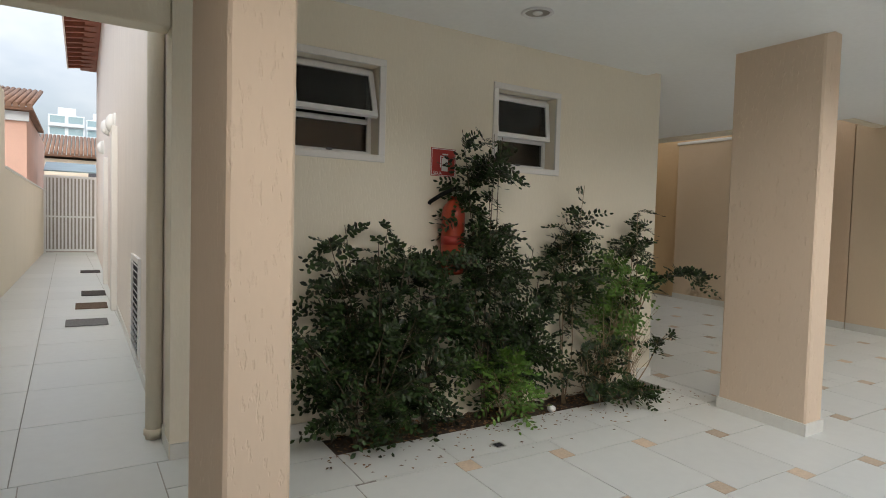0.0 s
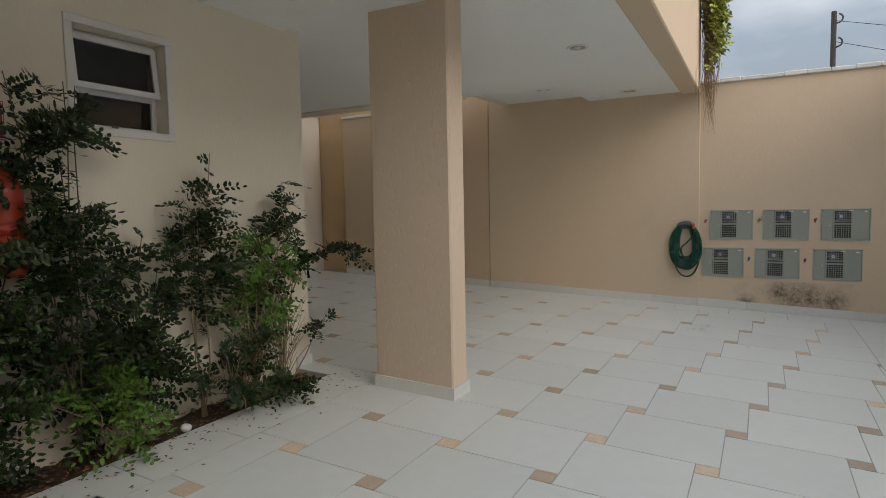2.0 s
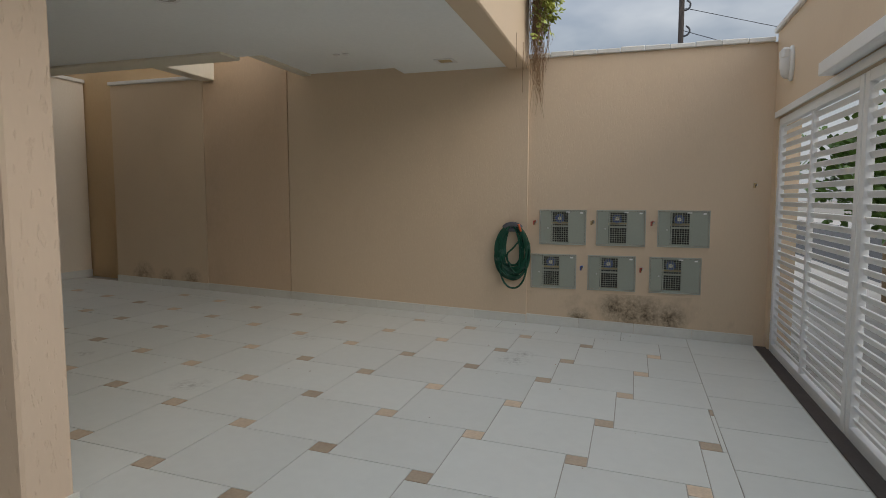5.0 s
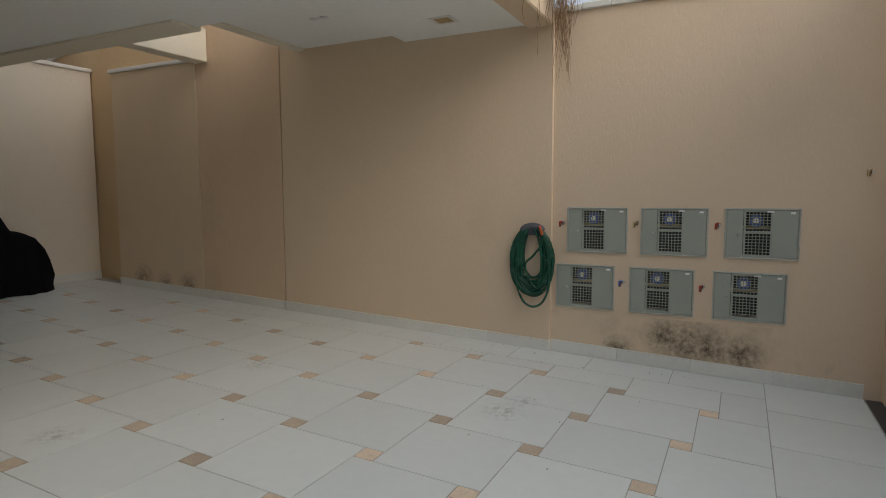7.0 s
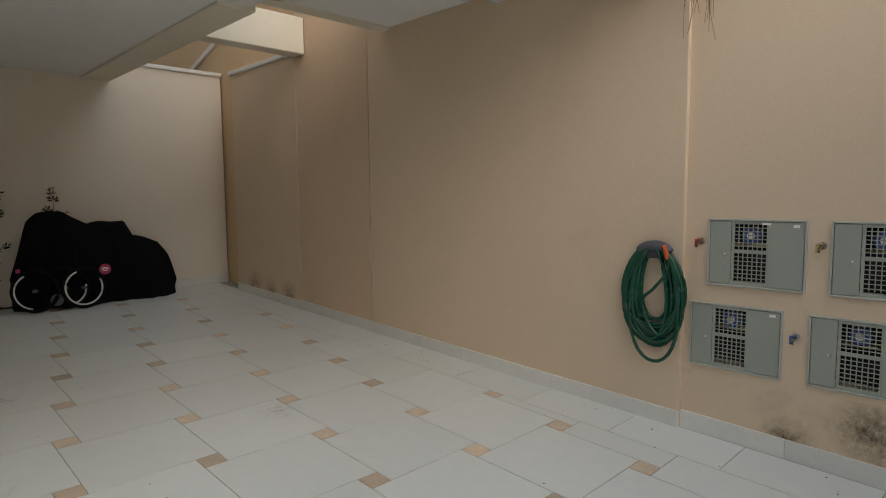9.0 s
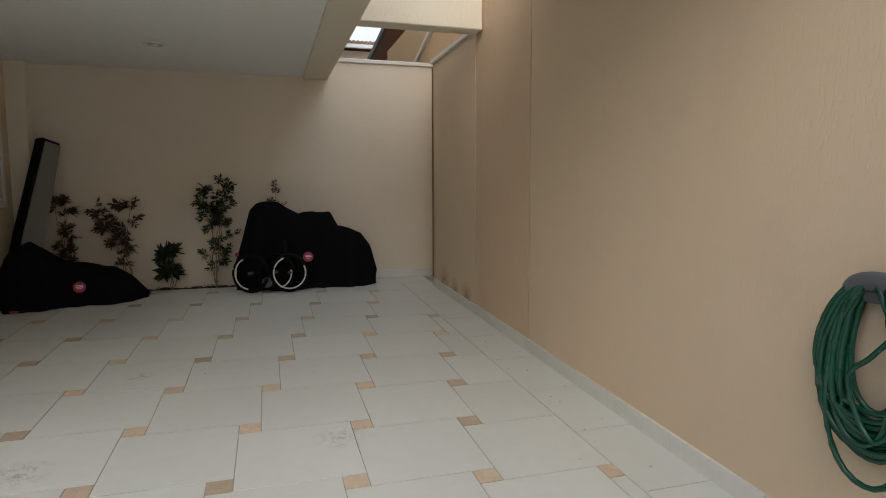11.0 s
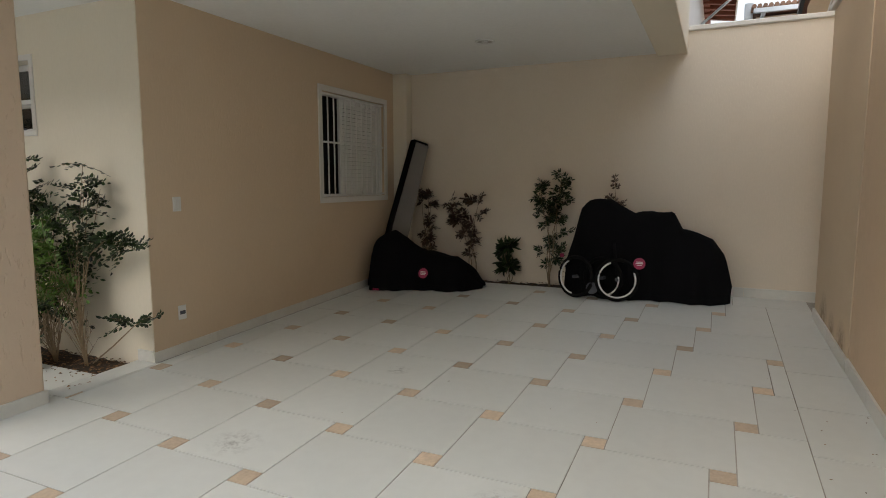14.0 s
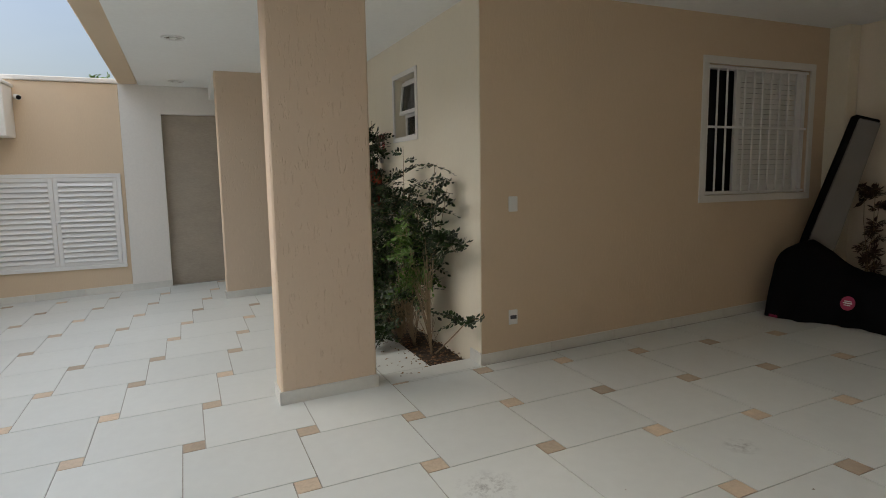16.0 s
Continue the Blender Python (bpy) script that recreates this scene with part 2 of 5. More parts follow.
STEEL = material("brushed_steel", (0.6, 0.6, 0.58), 0.3, 0.05, 10, 80, 0.03, metal=1.0)
BRASS = material("brass_valve", (0.55, 0.42, 0.22), 0.4, 0.1, 20, 80, 0.05, metal=0.9)
BRASS_OLD = material("tarnished_brass", (0.22, 0.16, 0.09), 0.5, 0.2, 20, 80, 0.1, metal=0.7)
RED = material("red_enamel", (0.40, 0.04, 0.03), 0.4, 0.06, 8, 60, 0.03)
EXT_RED = material("extinguisher_red", (0.36, 0.045, 0.018), 0.35, 0.08, 8, 60, 0.02)
BLUE = material("blue_plastic", (0.05, 0.10, 0.38), 0.4, 0.1, 8, 60, 0.02)
HOSE = material("green_rubber_hose", (0.006, 0.066, 0.038), 0.25, 0.12, 10, 70, 0.03)
ORANGE = material("orange_plastic", (0.75, 0.13, 0.03), 0.4, 0.05, 10, 60, 0)
SLATE = material("slate_grey_plastic", (0.085, 0.09, 0.105), 0.55, 0.06, 10, 60, 0.03)
BLACK = material("black_cover_cloth", (0.006, 0.006, 0.007), 0.95, 0.2, 6, 300, 0.15, dist=0.002, spec=0.1)
GREYCLOTH = material("grey_padded_cloth", (0.22, 0.21, 0.20), 0.85, 0.08, 6, 200, 0.1, dist=0.002, spec=0.2)
RUBBER = material("black_rubber", (0.006, 0.006, 0.006), 0.85, 0.1, 20, 80, 0.1, spec=0.15)
MAGENTA = material("magenta_label", (0.38, 0.03, 0.10), 0.6, 0.05, 20, 80, 0)
PLASTIC = material("white_plastic", (0.78, 0.78, 0.76), 0.4, 0.02, 10, 60, 0)
# reflector grey darkened to stand in for the shade of a recess
LAMP_IN = material("lamp_reflector", (0.42, 0.40, 0.36), 0.3, 0.05, 10, 60, 0, metal=0.6)
POLE_WOOD = material("dark_pole_wood", (0.055, 0.045, 0.04), 0.9, 0.25, 6, 50, 0.3)
DRAIN = material("dark_drain_metal", (0.055, 0.046, 0.043), 0.6, 0.25, 8, 60, 0.15, stain=0.4, stain_color=(0.2, 0.15, 0.12))
MAT_DARK = material("dark_coir_mat", (0.05, 0.042, 0.038), 0.95, 0.3, 30, 160, 0.6)
MAT_BROWN = material("brown_coir_mat", (0.13, 0.085, 0.055), 0.95, 0.3, 30, 160, 0.6)
MAT_GREY = material("grey_coir_mat", (0.17, 0.17, 0.17), 0.95, 0.3, 30, 160, 0.6)
WOOD_RED = material("red_brown_wood", (0.28, 0.10, 0.06), 0.6, 0.25, 3, 40, 0.15, stretch=(1, 8, 1))
ROOF = material("weathered_clay_tile", (0.26, 0.15, 0.10), 0.85, 0.25, 4, 40, 0.3, stain=0.5, stain_color=(0.12, 0.10, 0.085))
PINK = material("pink_house_paint", (0.70, 0.45, 0.36), 0.85, 0.06, 1.2, 30, 0.1, stain=0.15)
FAR_WHITE = material("far_white_facade", (0.70, 0.76, 0.80), 0.8, 0.04, 0.3, 3, 0)
FAR_GLASS = material("far_teal_glass", (0.30, 0.42, 0.46), 0.25, 0.1, 0.5, 3, 0)
CONCRETE = material("concrete", (0.33, 0.31, 0.28), 0.9, 0.15, 2, 40, 0.3, stain=0.3)
ASPHALT = material("asphalt", (0.05, 0.05, 0.052), 0.9, 0.2, 3, 80, 0.4)
PAVE = material("street_pavement", (0.40, 0.38, 0.35), 0.85, 0.12, 2, 40, 0.3, stain=0.3)
GROUND = material("city_ground", (0.25, 0.23, 0.20), 0.95, 0.2, 0.5, 10, 0.2)
STONE_PANEL = material("taupe_woven_stone", (0.40, 0.35, 0.285), 0.55, 0.12, 2.5, 26, 0.5, stretch=(1, 1, 3), dist=0.006, stain=0.3, stain_color=(0.52, 0.47, 0.39), stain_scale=3)


# ---------------------------------------------------------------- mesh helpers
def smooth_line(pts, n=6):
    """A soft curve through the points."""
    pts = [Vector(p) for p in pts]
    out = []
    for i in range(len(pts) - 1):
        p0, p1, p2, p3 = pts[max(i - 1, 0)], pts[i], pts[i + 1], pts[min(i + 2, len(pts) - 1)]
        for k in range(n):
            t = k / n
            out.append(0.5 * (2 * p1 + (p2 - p0) * t + (2 * p0 - 5 * p1 + 4 * p2 - p3) * t * t + (3 * p1 - p0 - 3 * p2 + p3) * t ** 3))
    return out + [pts[-1]]


def box(bm, x0, x1, y0, y1, z0, z1, m=None):
    vs = [bm.verts.new((x, y, z)) for z in (z0, z1) for y in (y0, y1) for x in (x0, x1)]
    if m is not None:
        for v in vs:
            v.co = m @ v.co
    for f in ((0, 2, 3, 1), (4, 5, 7, 6), (0, 1, 5, 4), (2, 6, 7, 3), (0, 4, 6, 2), (1, 3, 7, 5)):
        bm.faces.new([vs[i] for i in f])
    return vs


def boxes(*rows, bevel=0.0, m=None):
    bm = bmesh.new()
    for r in rows:
        box(bm, *r, m=m)
    if bevel:
        bmesh.ops.bevel(bm, geom=bm.edges[:], offset=bevel, segments=1, affect="EDGES")
    return bm


def tube(bm, pts, radius, seg=8, cap=True, taper=1.0):
    """A tube along points, into bm."""
    pts = [Vector(p) for p in pts]
    rings = []
    up = Vector((0, 0, 1))
    for i, p in enumerate(pts):
        d = (pts[min(i + 1, len(pts) - 1)] - pts[max(i - 1, 0)]).normalized()
        a = d.cross(up if abs(d.z) < 0.95 else Vector((1, 0, 0))).normalized()
        b = d.cross(a)
        r = radius * (1 + (taper - 1) * i / max(1, len(pts) - 1))
        rings.append([bm.verts.new(p + r * (math.cos(2 * math.pi * k / seg) * a + math.sin(2 * math.pi * k / seg) * b)) for k in range(seg)])
    for r0, r1 in zip(rings, rings[1:]):
        for k in range(seg):
            f = bm.faces.new((r0[k], r0[(k + 1) % seg], r1[(k + 1) % seg], r1[k]))
            f.smooth = True
    if cap and seg > 2:
        bm.faces.new(rings[0][::-1])
        bm.faces.new(rings[-1])
    return bm


def lathe(bm, profile, m=Matrix.Identity(4), seg=24):
    """A turned shape: profile of (radius, height) about the local z axis."""
    rings = []
    for r, z in profile:
        rings.append([bm.verts.new(m @ Vector((r * math.cos(2 * math.pi * k / seg), r * math.sin(2 * math.pi * k / seg), z))) for k in range(seg)])
    for r0, r1 in zip(rings, rings[1:]):
        for k in range(seg):
            f = bm.faces.new((r0[k], r0[(k + 1) % seg], r1[(k + 1) % seg], r1[k]))
            f.smooth = True
    bm.faces.new(rings[0][::-1])
    bm.faces.new(rings[-1])
    return bm


def part(name, bm, mat, parent=None, label=""):
    bmesh.ops.recalc_face_normals(bm, faces=bm.faces[:]) if len(bm.faces) < 4000 else None
    me = bpy.data.meshes.new(name)
    bm.to_mesh(me)
    bm.free()
    me.materials.append(mat)
    ob = new(name, me)
    if parent is not None:
        ob.parent = parent
    if label:
        tagged(ob, label)
    return ob


def raw(name, verts, faces, mat, parent=None, label="", smooth=False):
    me = bpy.data.meshes.new(name)
    me.from_pydata(verts, [], faces)
    me.materials.append(mat)
    if smooth:
        me.polygons.foreach_set("use_smooth", [True] * len(me.polygons))
    ob = new(name, me)
    if parent is not None:
        ob.parent = parent
    if label:
        tagged(ob, label)
    return ob


def empty(name, label, category, at=(0, 0, 0), group="", kind=""):
    ob = new(name)
    ob.empty_display_size = 0.1
    ob.matrix_basis = Matrix.Translation(at)
    return tagged(ob, label, category, group, kind)


def holed(axis, c0, c1, u0, u1, z0, z1, holes):
    """A wall of thickness c0..c1 across `axis`, u0..u1 long, with rectangular holes (u, u, z, z), as one mesh."""
    us = sorted({u0, u1, *[h[0] for h in holes], *[h[1] for h in holes]})
    zs = sorted({z0, z1, *[h[2] for h in holes], *[h[3] for h in holes]})
    solid = {}
    for i in range(len(us) - 1):
        for k in range(len(zs) - 1):
            uc, zc = (us[i] + us[i + 1]) / 2, (zs[k] + zs[k + 1]) / 2
            solid[i, k] = not any(h[0] < uc < h[1] and h[2] < zc < h[3] for h in holes)
    bm = bmesh.new()
    seen = {}

    def v(c, u, z):
        key = (round(c, 5), round(u, 5), round(z, 5))
        if key not in seen:
            seen[key] = bm.verts.new((c, u, z) if axis == "x" else (u, c, z))
        return seen[key]
    for (i, k), s in solid.items():
        if not s:
            continue
        a, b, c, d = us[i], us[i + 1], zs[k], zs[k + 1]
        bm.faces.new((v(c0, a, c), v(c0, b, c), v(c0, b, d), v(c0, a, d)))
        bm.faces.new((v(c1, a, c), v(c1, a, d), v(c1, b, d), v(c1, b, c)))
        for di, dk, q in ((-1, 0, ((a, c), (a, d))), (1, 0, ((b, c), (b, d))), (0, -1, ((a, c), (b, c))), (0, 1, ((a, d), (b, d)))):
            if not solid.get((i + di, k + dk), False):
                (ua, za), (ub, zb) = q
                bm.faces.new((v(c0, ua, za), v(c0, ub, zb), v(c1, ub, zb), v(c1, ua, za)))
    return bm


SLOPE = 0.038


def fz(y, x=5.0):
    """Height of the paved floor: it falls towards the street; the side passage is level."""
    if x < 1.0 and y > 3.8:
        return SLOPE * 3.8
    return SLOPE * y


def prism(poly, top, depth):
    """A flat piece on the sloping floor from a polygon seen from above."""
    bm = bmesh.new()
    up = [bm.verts.new((x, y, fz(y, x) + top)) for x, y in poly]
    lo = [bm.verts.new((x, y, fz(y, x) + top - depth)) for x, y in poly]
    bm.faces.new(up)
    n = len(poly)
    for i in range(n):
        bm.faces.new((lo[i], lo[(i + 1) % n], up[(i + 1) % n], up[i]))
    return bm


def rect(x0, x1, y0, y1):
    return [(x0, y0), (x1, y0), (x1, y1), (x0, y1)]


def clip_rect(poly, x0, x1, y0, y1):
    for ax, lim, sign in ((0, x0, 1), (0, x1, -1), (1, y0, 1), (1, y1, -1)):
        out = []
        for i, p in enumerate(poly):
            q = poly[(i + 1) % len(poly)]
            dp, dq = sign * (p[ax] - lim), sign * (q[ax] - lim)
            if dp >= 0:
                out.append(p)
            if dp * dq < 0:
                k = dp / (dp - dq)
                out.append((p[0] + k * (q[0] - p[0]), p[1] + k * (q[1] - p[1])))
        poly = out
        if len(poly) < 3:
            return []
    return poly


# ---------------------------------------------------------------- structure
CEIL, CEIL_WEST = 2.83, 2.79
BACK = 7.45


def structure(name, bm, mat, label):
    return tagged(part(name, bm, mat), label, name.split("_")[0], kind="structure")


structure("ground", boxes((-600, 600, -600, 600, -0.62, -0.60)), GROUND, "flat grey-brown ground under the whole town")

# paved floor: a grout bed with openings for the two planting beds
BED = (1.23, 4.19, 3.30, 3.64)
BACKBED = (5.05, 7.0, 7.26, BACK)
floor_bm = bmesh.new()
for x0, x1, y0, y1 in ((-1.12, 9.05, -1.55, 3.30), (-1.12, 1.23, 3.30, 3.64), (4.19, 9.05, 3.30, 3.64), (4.37, 9.25, 3.64, 7.26),
                       (4.37, 5.05, 7.26, BACK), (7.0, 9.25, 7.26, BACK)):
    vs = [floor_bm.verts.new((x, y, fz(y, 5) - d)) for d in (0.30, 0.004) for x, y in rect(x0, x1, y0, y1)]
    for f in ((3, 2, 1, 0), (4, 5, 6, 7), (0, 1, 5, 4), (1, 2, 6, 5), (2, 3, 7, 6), (3, 0, 4, 7)):
        floor_bm.faces.new([vs[i] for i in f])
box(floor_bm, -1.12, 0.98, 3.66, 23.6, -0.2, 0.133)
floor = structure("floor", floor_bm, GROUT, "white porcelain tile floor with small beige stone insets and grey joints")

# building block beside the garage, with two high windows and a barred one
WIN1, WIN2, WIN3 = (1.029, 1.613, 1.888, 2.450), (2.567, 3.131, 1.90, 2.447), (5.79, 7.06, 1.325, 2.43)
wall_front = structure("wall_front", holed("y", 3.64, 3.82, 0.40, 4.366, -0.2, CEIL, [WIN1, WIN2]), CREAM, "cream textured rendered wall above the planting bed")
side_bm = holed("x", 4.19, 4.37, 3.82, 7.30, -0.2, CEIL, [WIN3])
box(side_bm, 4.366, 4.37, 3.646, 3.82, -0.2, CEIL)
wall_side = structure("wall_side", side_bm, TAN, "tan textured rendered wall with a barred window")
# added walls closing the room; its darkness is painted on them
structure("wall_room_back", boxes((0.54, 4.19, 5.6, 5.7, -0.2, CEIL), (4.05, 4.10, 5.7, 7.45, -0.2, CEIL)), DARK, "near-black wall added behind the windows, its colour standing for an unlit room")
structure("wall_corner_pilaster", boxes((4.19, 4.56, 7.30, BACK, -0.2, CEIL), bevel=0.008), CREAM, "cream corner pilaster beside the rear wall")
wall_back = structure("wall_back", boxes((4.19, 9.15, BACK, BACK + 0.2, -0.2, 3.03)), BEIGE, "beige rendered rear garage wall")
structure("trim_back_coping", boxes((7.6, 9.16, BACK - 0.03, BACK + 0.23, 3.03, 3.08), bevel=0.008), WHITE_WALL, "white coping slab on the rear wall")
structure("wall_passage", boxes((0.34, 0.54, 3.82, 23.3, -0.2, 6.2)), CORRIDOR, "pale two-storey house wall along the side passage")

# east side: meter wall, garage wall, lower wall under the light well
PANELS = [(0.442, 0.938, 0.915, 1.292), (-0.158, 0.338, 0.915, 1.292), (-0.768, -0.272, 0.915, 1.292),
          (0.538, 1.027, 0.437, 0.81), (-0.072, 0.417, 0.437, 0.81), (-0.702, -0.205, 0.437, 0.81)]
meter_holes = [(a + 0.012, b - 0.012, c + 0.012, d - 0.012) for a, b, c, d in PANELS]
structure("wall_meters", holed("x", 9.03, 9.23, -1.5, 1.07, 0.40, 2.90, meter_holes), TAN, "tan boundary wall with six recessed meter cabinets")
structure("wall_meters_foot", boxes((9.03, 9.23, -1.5, 1.07, -0.3, 0.40)), MILDEW, "foot of the tan boundary wall blackened by mildew")
structure("wall_east", boxes((8.995, 9.23, 1.07, 4.032, -0.3, 2.95), bevel=0.003), TAN, "tan textured garage wall carrying the garden hose")
structure("wall_east_well", boxes((8.993, 9.17, 4.044, 5.28, -0.3, 3.9), bevel=0.003), TAN_BROWN, "browner tan wall rising through the open light well")
structure("wall_east_low", boxes((8.988, 9.15, 5.287, 6.79, -0.3, 2.93), bevel=0.002), TAN_FOOT, "lower tan wall beside the light well")
structure("trim_east_coping", boxes((8.95, 9.16, 5.28, 6.80, 2.93, 2.975), bevel=0.006), WHITE_WALL, "white coping slab on the low wall")
structure("wall_neighbour", boxes((9.17, 9.40, 3.6, 10.5, -0.3, 3.9)), OCHRE, "ochre neighbouring wall behind the light well")
structure("trim_neighbour_verge", boxes((9.13, 9.17, -0.02, 1.30, -0.03, 0.03), m=Matrix.Translation((0, 8.45, 3.24)) @ Matrix.Rotation(radians(180 - 16), 4, "X")), CORRIDOR, "sloping painted verge on the neighbouring wall")
coping = empty("trim_meter_coping", "pale segmented ceramic coping on the boundary wall", "coping", kind="structure")

# west side: cabinet wall, white frame and taupe panel
structure("wall_west", boxes((-1.12, -0.90, -1.5, 0.99, -0.3, 2.80), bevel=0.01), TAN, "tan rendered wall holding the louvred cabinet")
structure("trim_west_coping", boxes((-1.15, -0.87, -1.5, 1.0, 2.80, 2.86), bevel=0.01), WHITE_WALL, "white coping on the tan boundary wall")
structure("wall_west_frame", boxes((-1.12, -0.86, 0.99, 1.48, -0.3, CEIL), (-1.12, -0.86, 1.48, 3.70, 2.42, CEIL)), WHITE_WALL, "white painted portal round a taupe panel")
structure("wall_west_panel", boxes((-1.12, -0.98, 1.48, 3.70, -0.3, 2.42)), STONE_PANEL, "taupe woven-texture stone panel in a white portal")
structure("wall_passage_left", boxes((-1.32, -1.12, 3.70, 11.9, -0.2, 3.35), (-1.32, -1.12, 11.9, 23.3, -0.2, 2.14)), CREAM, "cream stepped boundary wall of the side passage")
structure("trim_passage_coping", boxes((-1.35, -1.10, 11.9, 23.3, 2.14, 2.18)), WHITE_WALL, "pale coping on the passage wall")

# columns
def column(name, x0, x1, y0, y1):
    col = empty(name, "tan textured rendered column on a pale tiled plinth", "column", ((x0 + x1) / 2, (y0 + y1) / 2, fz(y0)), "garage columns", "structure")
    inv = col.matrix_basis.inverted()
    part("shaft", boxes((x0, x1, y0, y1, -0.1, CEIL), bevel=0.012, m=inv), TAN_COMBED, col)
    for a, b, c, d in ((x0 - 0.012, x1 + 0.012, y0 - 0.012, y0), (x0 - 0.012, x1 + 0.012, y1, y1 + 0.012), (x0 - 0.012, x0, y0, y1), (x1, x1 + 0.012, y0, y1)):
        bm = bmesh.new()
        vs = [bm.verts.new(inv @ Vector((x, y, fz(y) + h))) for h in (-0.05, 0.085) for x, y in rect(a, b, c, d)]
        for f in ((3, 2, 1, 0), (4, 5, 6, 7), (0, 1, 5, 4), (1, 2, 6, 5), (2, 3, 7, 6), (3, 0, 4, 7)):
            bm.faces.new([vs[i] for i in f])
        part("plinth_tile", bm, SKIRT, col)
    return col


column("column_1", 0.347, 0.566, 2.11, 2.74)
column("column_2", 4.165, 4.385, 2.195, 2.83)

# ceilings and beams
ceil_bm = boxes((-1.12, 4.17, 1.24, 3.66, CEIL_WEST, 3.05), (4.17, 7.75, 1.20, 3.66, CEIL, 3.05), (0.60, 7.75, 3.66, BACK, CEIL, 3.05), (7.75, 9.0, 1.30, 2.50, CEIL, 3.05), (7.75, 9.0, 2.50, 3.80, 2.90, 3.05))
ceiling = structure("ceiling", ceil_bm, PLASTER, "white plastered garage ceiling with a raised strip")
FRONT_SKEW = Matrix.Translation((9.0, 1.07, 0)) @ Matrix.Rotation(radians(0.45), 4, "Z") @ Matrix.Translation((-9.0, -1.07, 0))   # the house front is a touch out of square
structure("beam_front", boxes((-1.12, 9.0, 1.07, 1.30, 2.80, 3.95), bevel=0.012, m=FRONT_SKEW), TAN, "tan concrete edge beam and parapet over the garage front")
structure("beam_well", boxes((7.50, 7.80, 3.82, BACK, 2.805, 3.35), bevel=0.008), CREAM, "cream edge beam along the open light well")
structure("beam_well_head", boxes((7.50, 9.0, 3.70, 3.82, 2.88, 3.4)), CREAM, "cream edge beam closing the ceiling at the light well")
structure("beam_cross", boxes((7.80, 8.985, 5.08, 5.28, 2.90, 3.27), bevel=0.008), CREAM, "cream cross beam spanning the light well")
structure("beam_white", boxes((-0.86, 0.36, 2.10, 2.30, 2.62, CEIL)), PLASTER, "white ceiling beam between column and wall")
structure("beam_passage", boxes((-1.12, 0.40, 3.66, 3.82, 2.46, 3.2), bevel=0.008), CREAM, "cream lintel beam over the side passage entrance")
structure("wall_upper", boxes((7.52, 7.72, 3.2, 7.65, 3.05, 6.2), (0.54, 7.6, 7.65, 7.85, 3.05, 6.2), (7.4, 7.6, 7.85, 23.0, 3.05, 6.2), (1.05, 7.4, 23.0, 23.2, 3.05, 6.2)), CORRIDOR, "pale upper storey walls of the house")
structure("roof", boxes((0.34, 7.75, 7.4, 23.6, 6.2, 6.35)), WOOD_RED, "house roof slab over the upper storey")

# gate side
structure("wall_gate_lintel", boxes((1.2, 9.03, -1.50, -1.30, 2.20, 2.98), (8.88, 9.03, -1.50, -1.30, -0.3, 2.20), (-1.12, 1.2, -1.50, -1.30, -0.3, 2.98)), TAN, "tan rendered wall framing the sliding street gate")
structure("trim_gate_coping", boxes((-1.12, 9.06, -1.53, -1.27, 2.98, 3.03), bevel=0.008), WHITE_WALL, "white coping over the gate wall")

# ---------------------------------------------------------------- skirting tiles
def skirting(name, x0, y0, x1, y1, thick, label, height=0.085, piece=0.61):
    """Tiles along a wall foot from (x0, y0) to (x1, y1), standing proud by thick to the left of that line."""
    sk = empty(name, label, "skirting", (x0, y0, fz(y0, x0)), kind="structure")
    inv = sk.matrix_basis.inverted()
    d = Vector((x1 - x0, y1 - y0))
    n = max(1, round(d.length / piece))
    d.normalize()
    nrm = Vector((-d.y, d.x)) * thick
    total = (Vector((x1, y1)) - Vector((x0, y0))).length
    for i in range(n):
        a = Vector((x0, y0)) + d * (total * i / n + 0.0015)
        b = Vector((x0, y0)) + d * (total * (i + 1) / n - 0.0015)
        bm = bmesh.new()
        quad = [a, b, b + nrm, a + nrm]
        vs = [bm.verts.new(inv @ Vector((p.x, p.y, fz(p.y, p.x) + h))) for h in (-0.03, height) for p in quad]
        for f in ((3, 2, 1, 0), (4, 5, 6, 7), (0, 1, 5, 4), (1, 2, 6, 5), (2, 3, 7, 6), (3, 0, 4, 7)):
            bm.faces.new([vs[k] for k in f])
        part("skirting_tile", bm, SKIRT, sk)


PALE = "pale tiled skirting along the wall foot"
skirting("baseboard_1", 9.03, -1.2, 9.03, 1.07, 0.018, PALE, 0.10)
skirting("baseboard_2", 8.995, 1.07, 8.995, 4.03, 0.018, PALE, 0.095)
skirting("baseboard_3", 8.993, 4.04, 8.993, 5.28, 0.016, PALE, 0.095)
skirting("baseboard_4", 8.988, 5.28, 8.988, 6.79, 0.016, PALE, 0.09)
skirting("baseboard_5", 9.15, BACK, 7.02, BACK, 0.014, PALE, 0.10)
skirting("baseboard_6", 4.37, 7.3, 4.37, 3.628, 0.012, PALE, 0.075)
skirting("baseboard_7", 1.22, 3.64, 0.40, 3.64, 0.012, PALE, 0.085)
skirting("baseboard_8", 4.37, 3.64, 4.2, 3.64, 0.012, PALE, 0.085)
skirting("baseboard_9", -0.90, 0.99, -0.90, -1.3, 0.012, PALE, 0.09)
skirting("baseboard_10", -0.86, 1.48, -0.86, 0.99, 0.012, PALE, 0.09)
skirting("baseboard_11", 0.34, 3.66, 0.34, 9.3, 0.010, PALE, 0.085, 0.9)

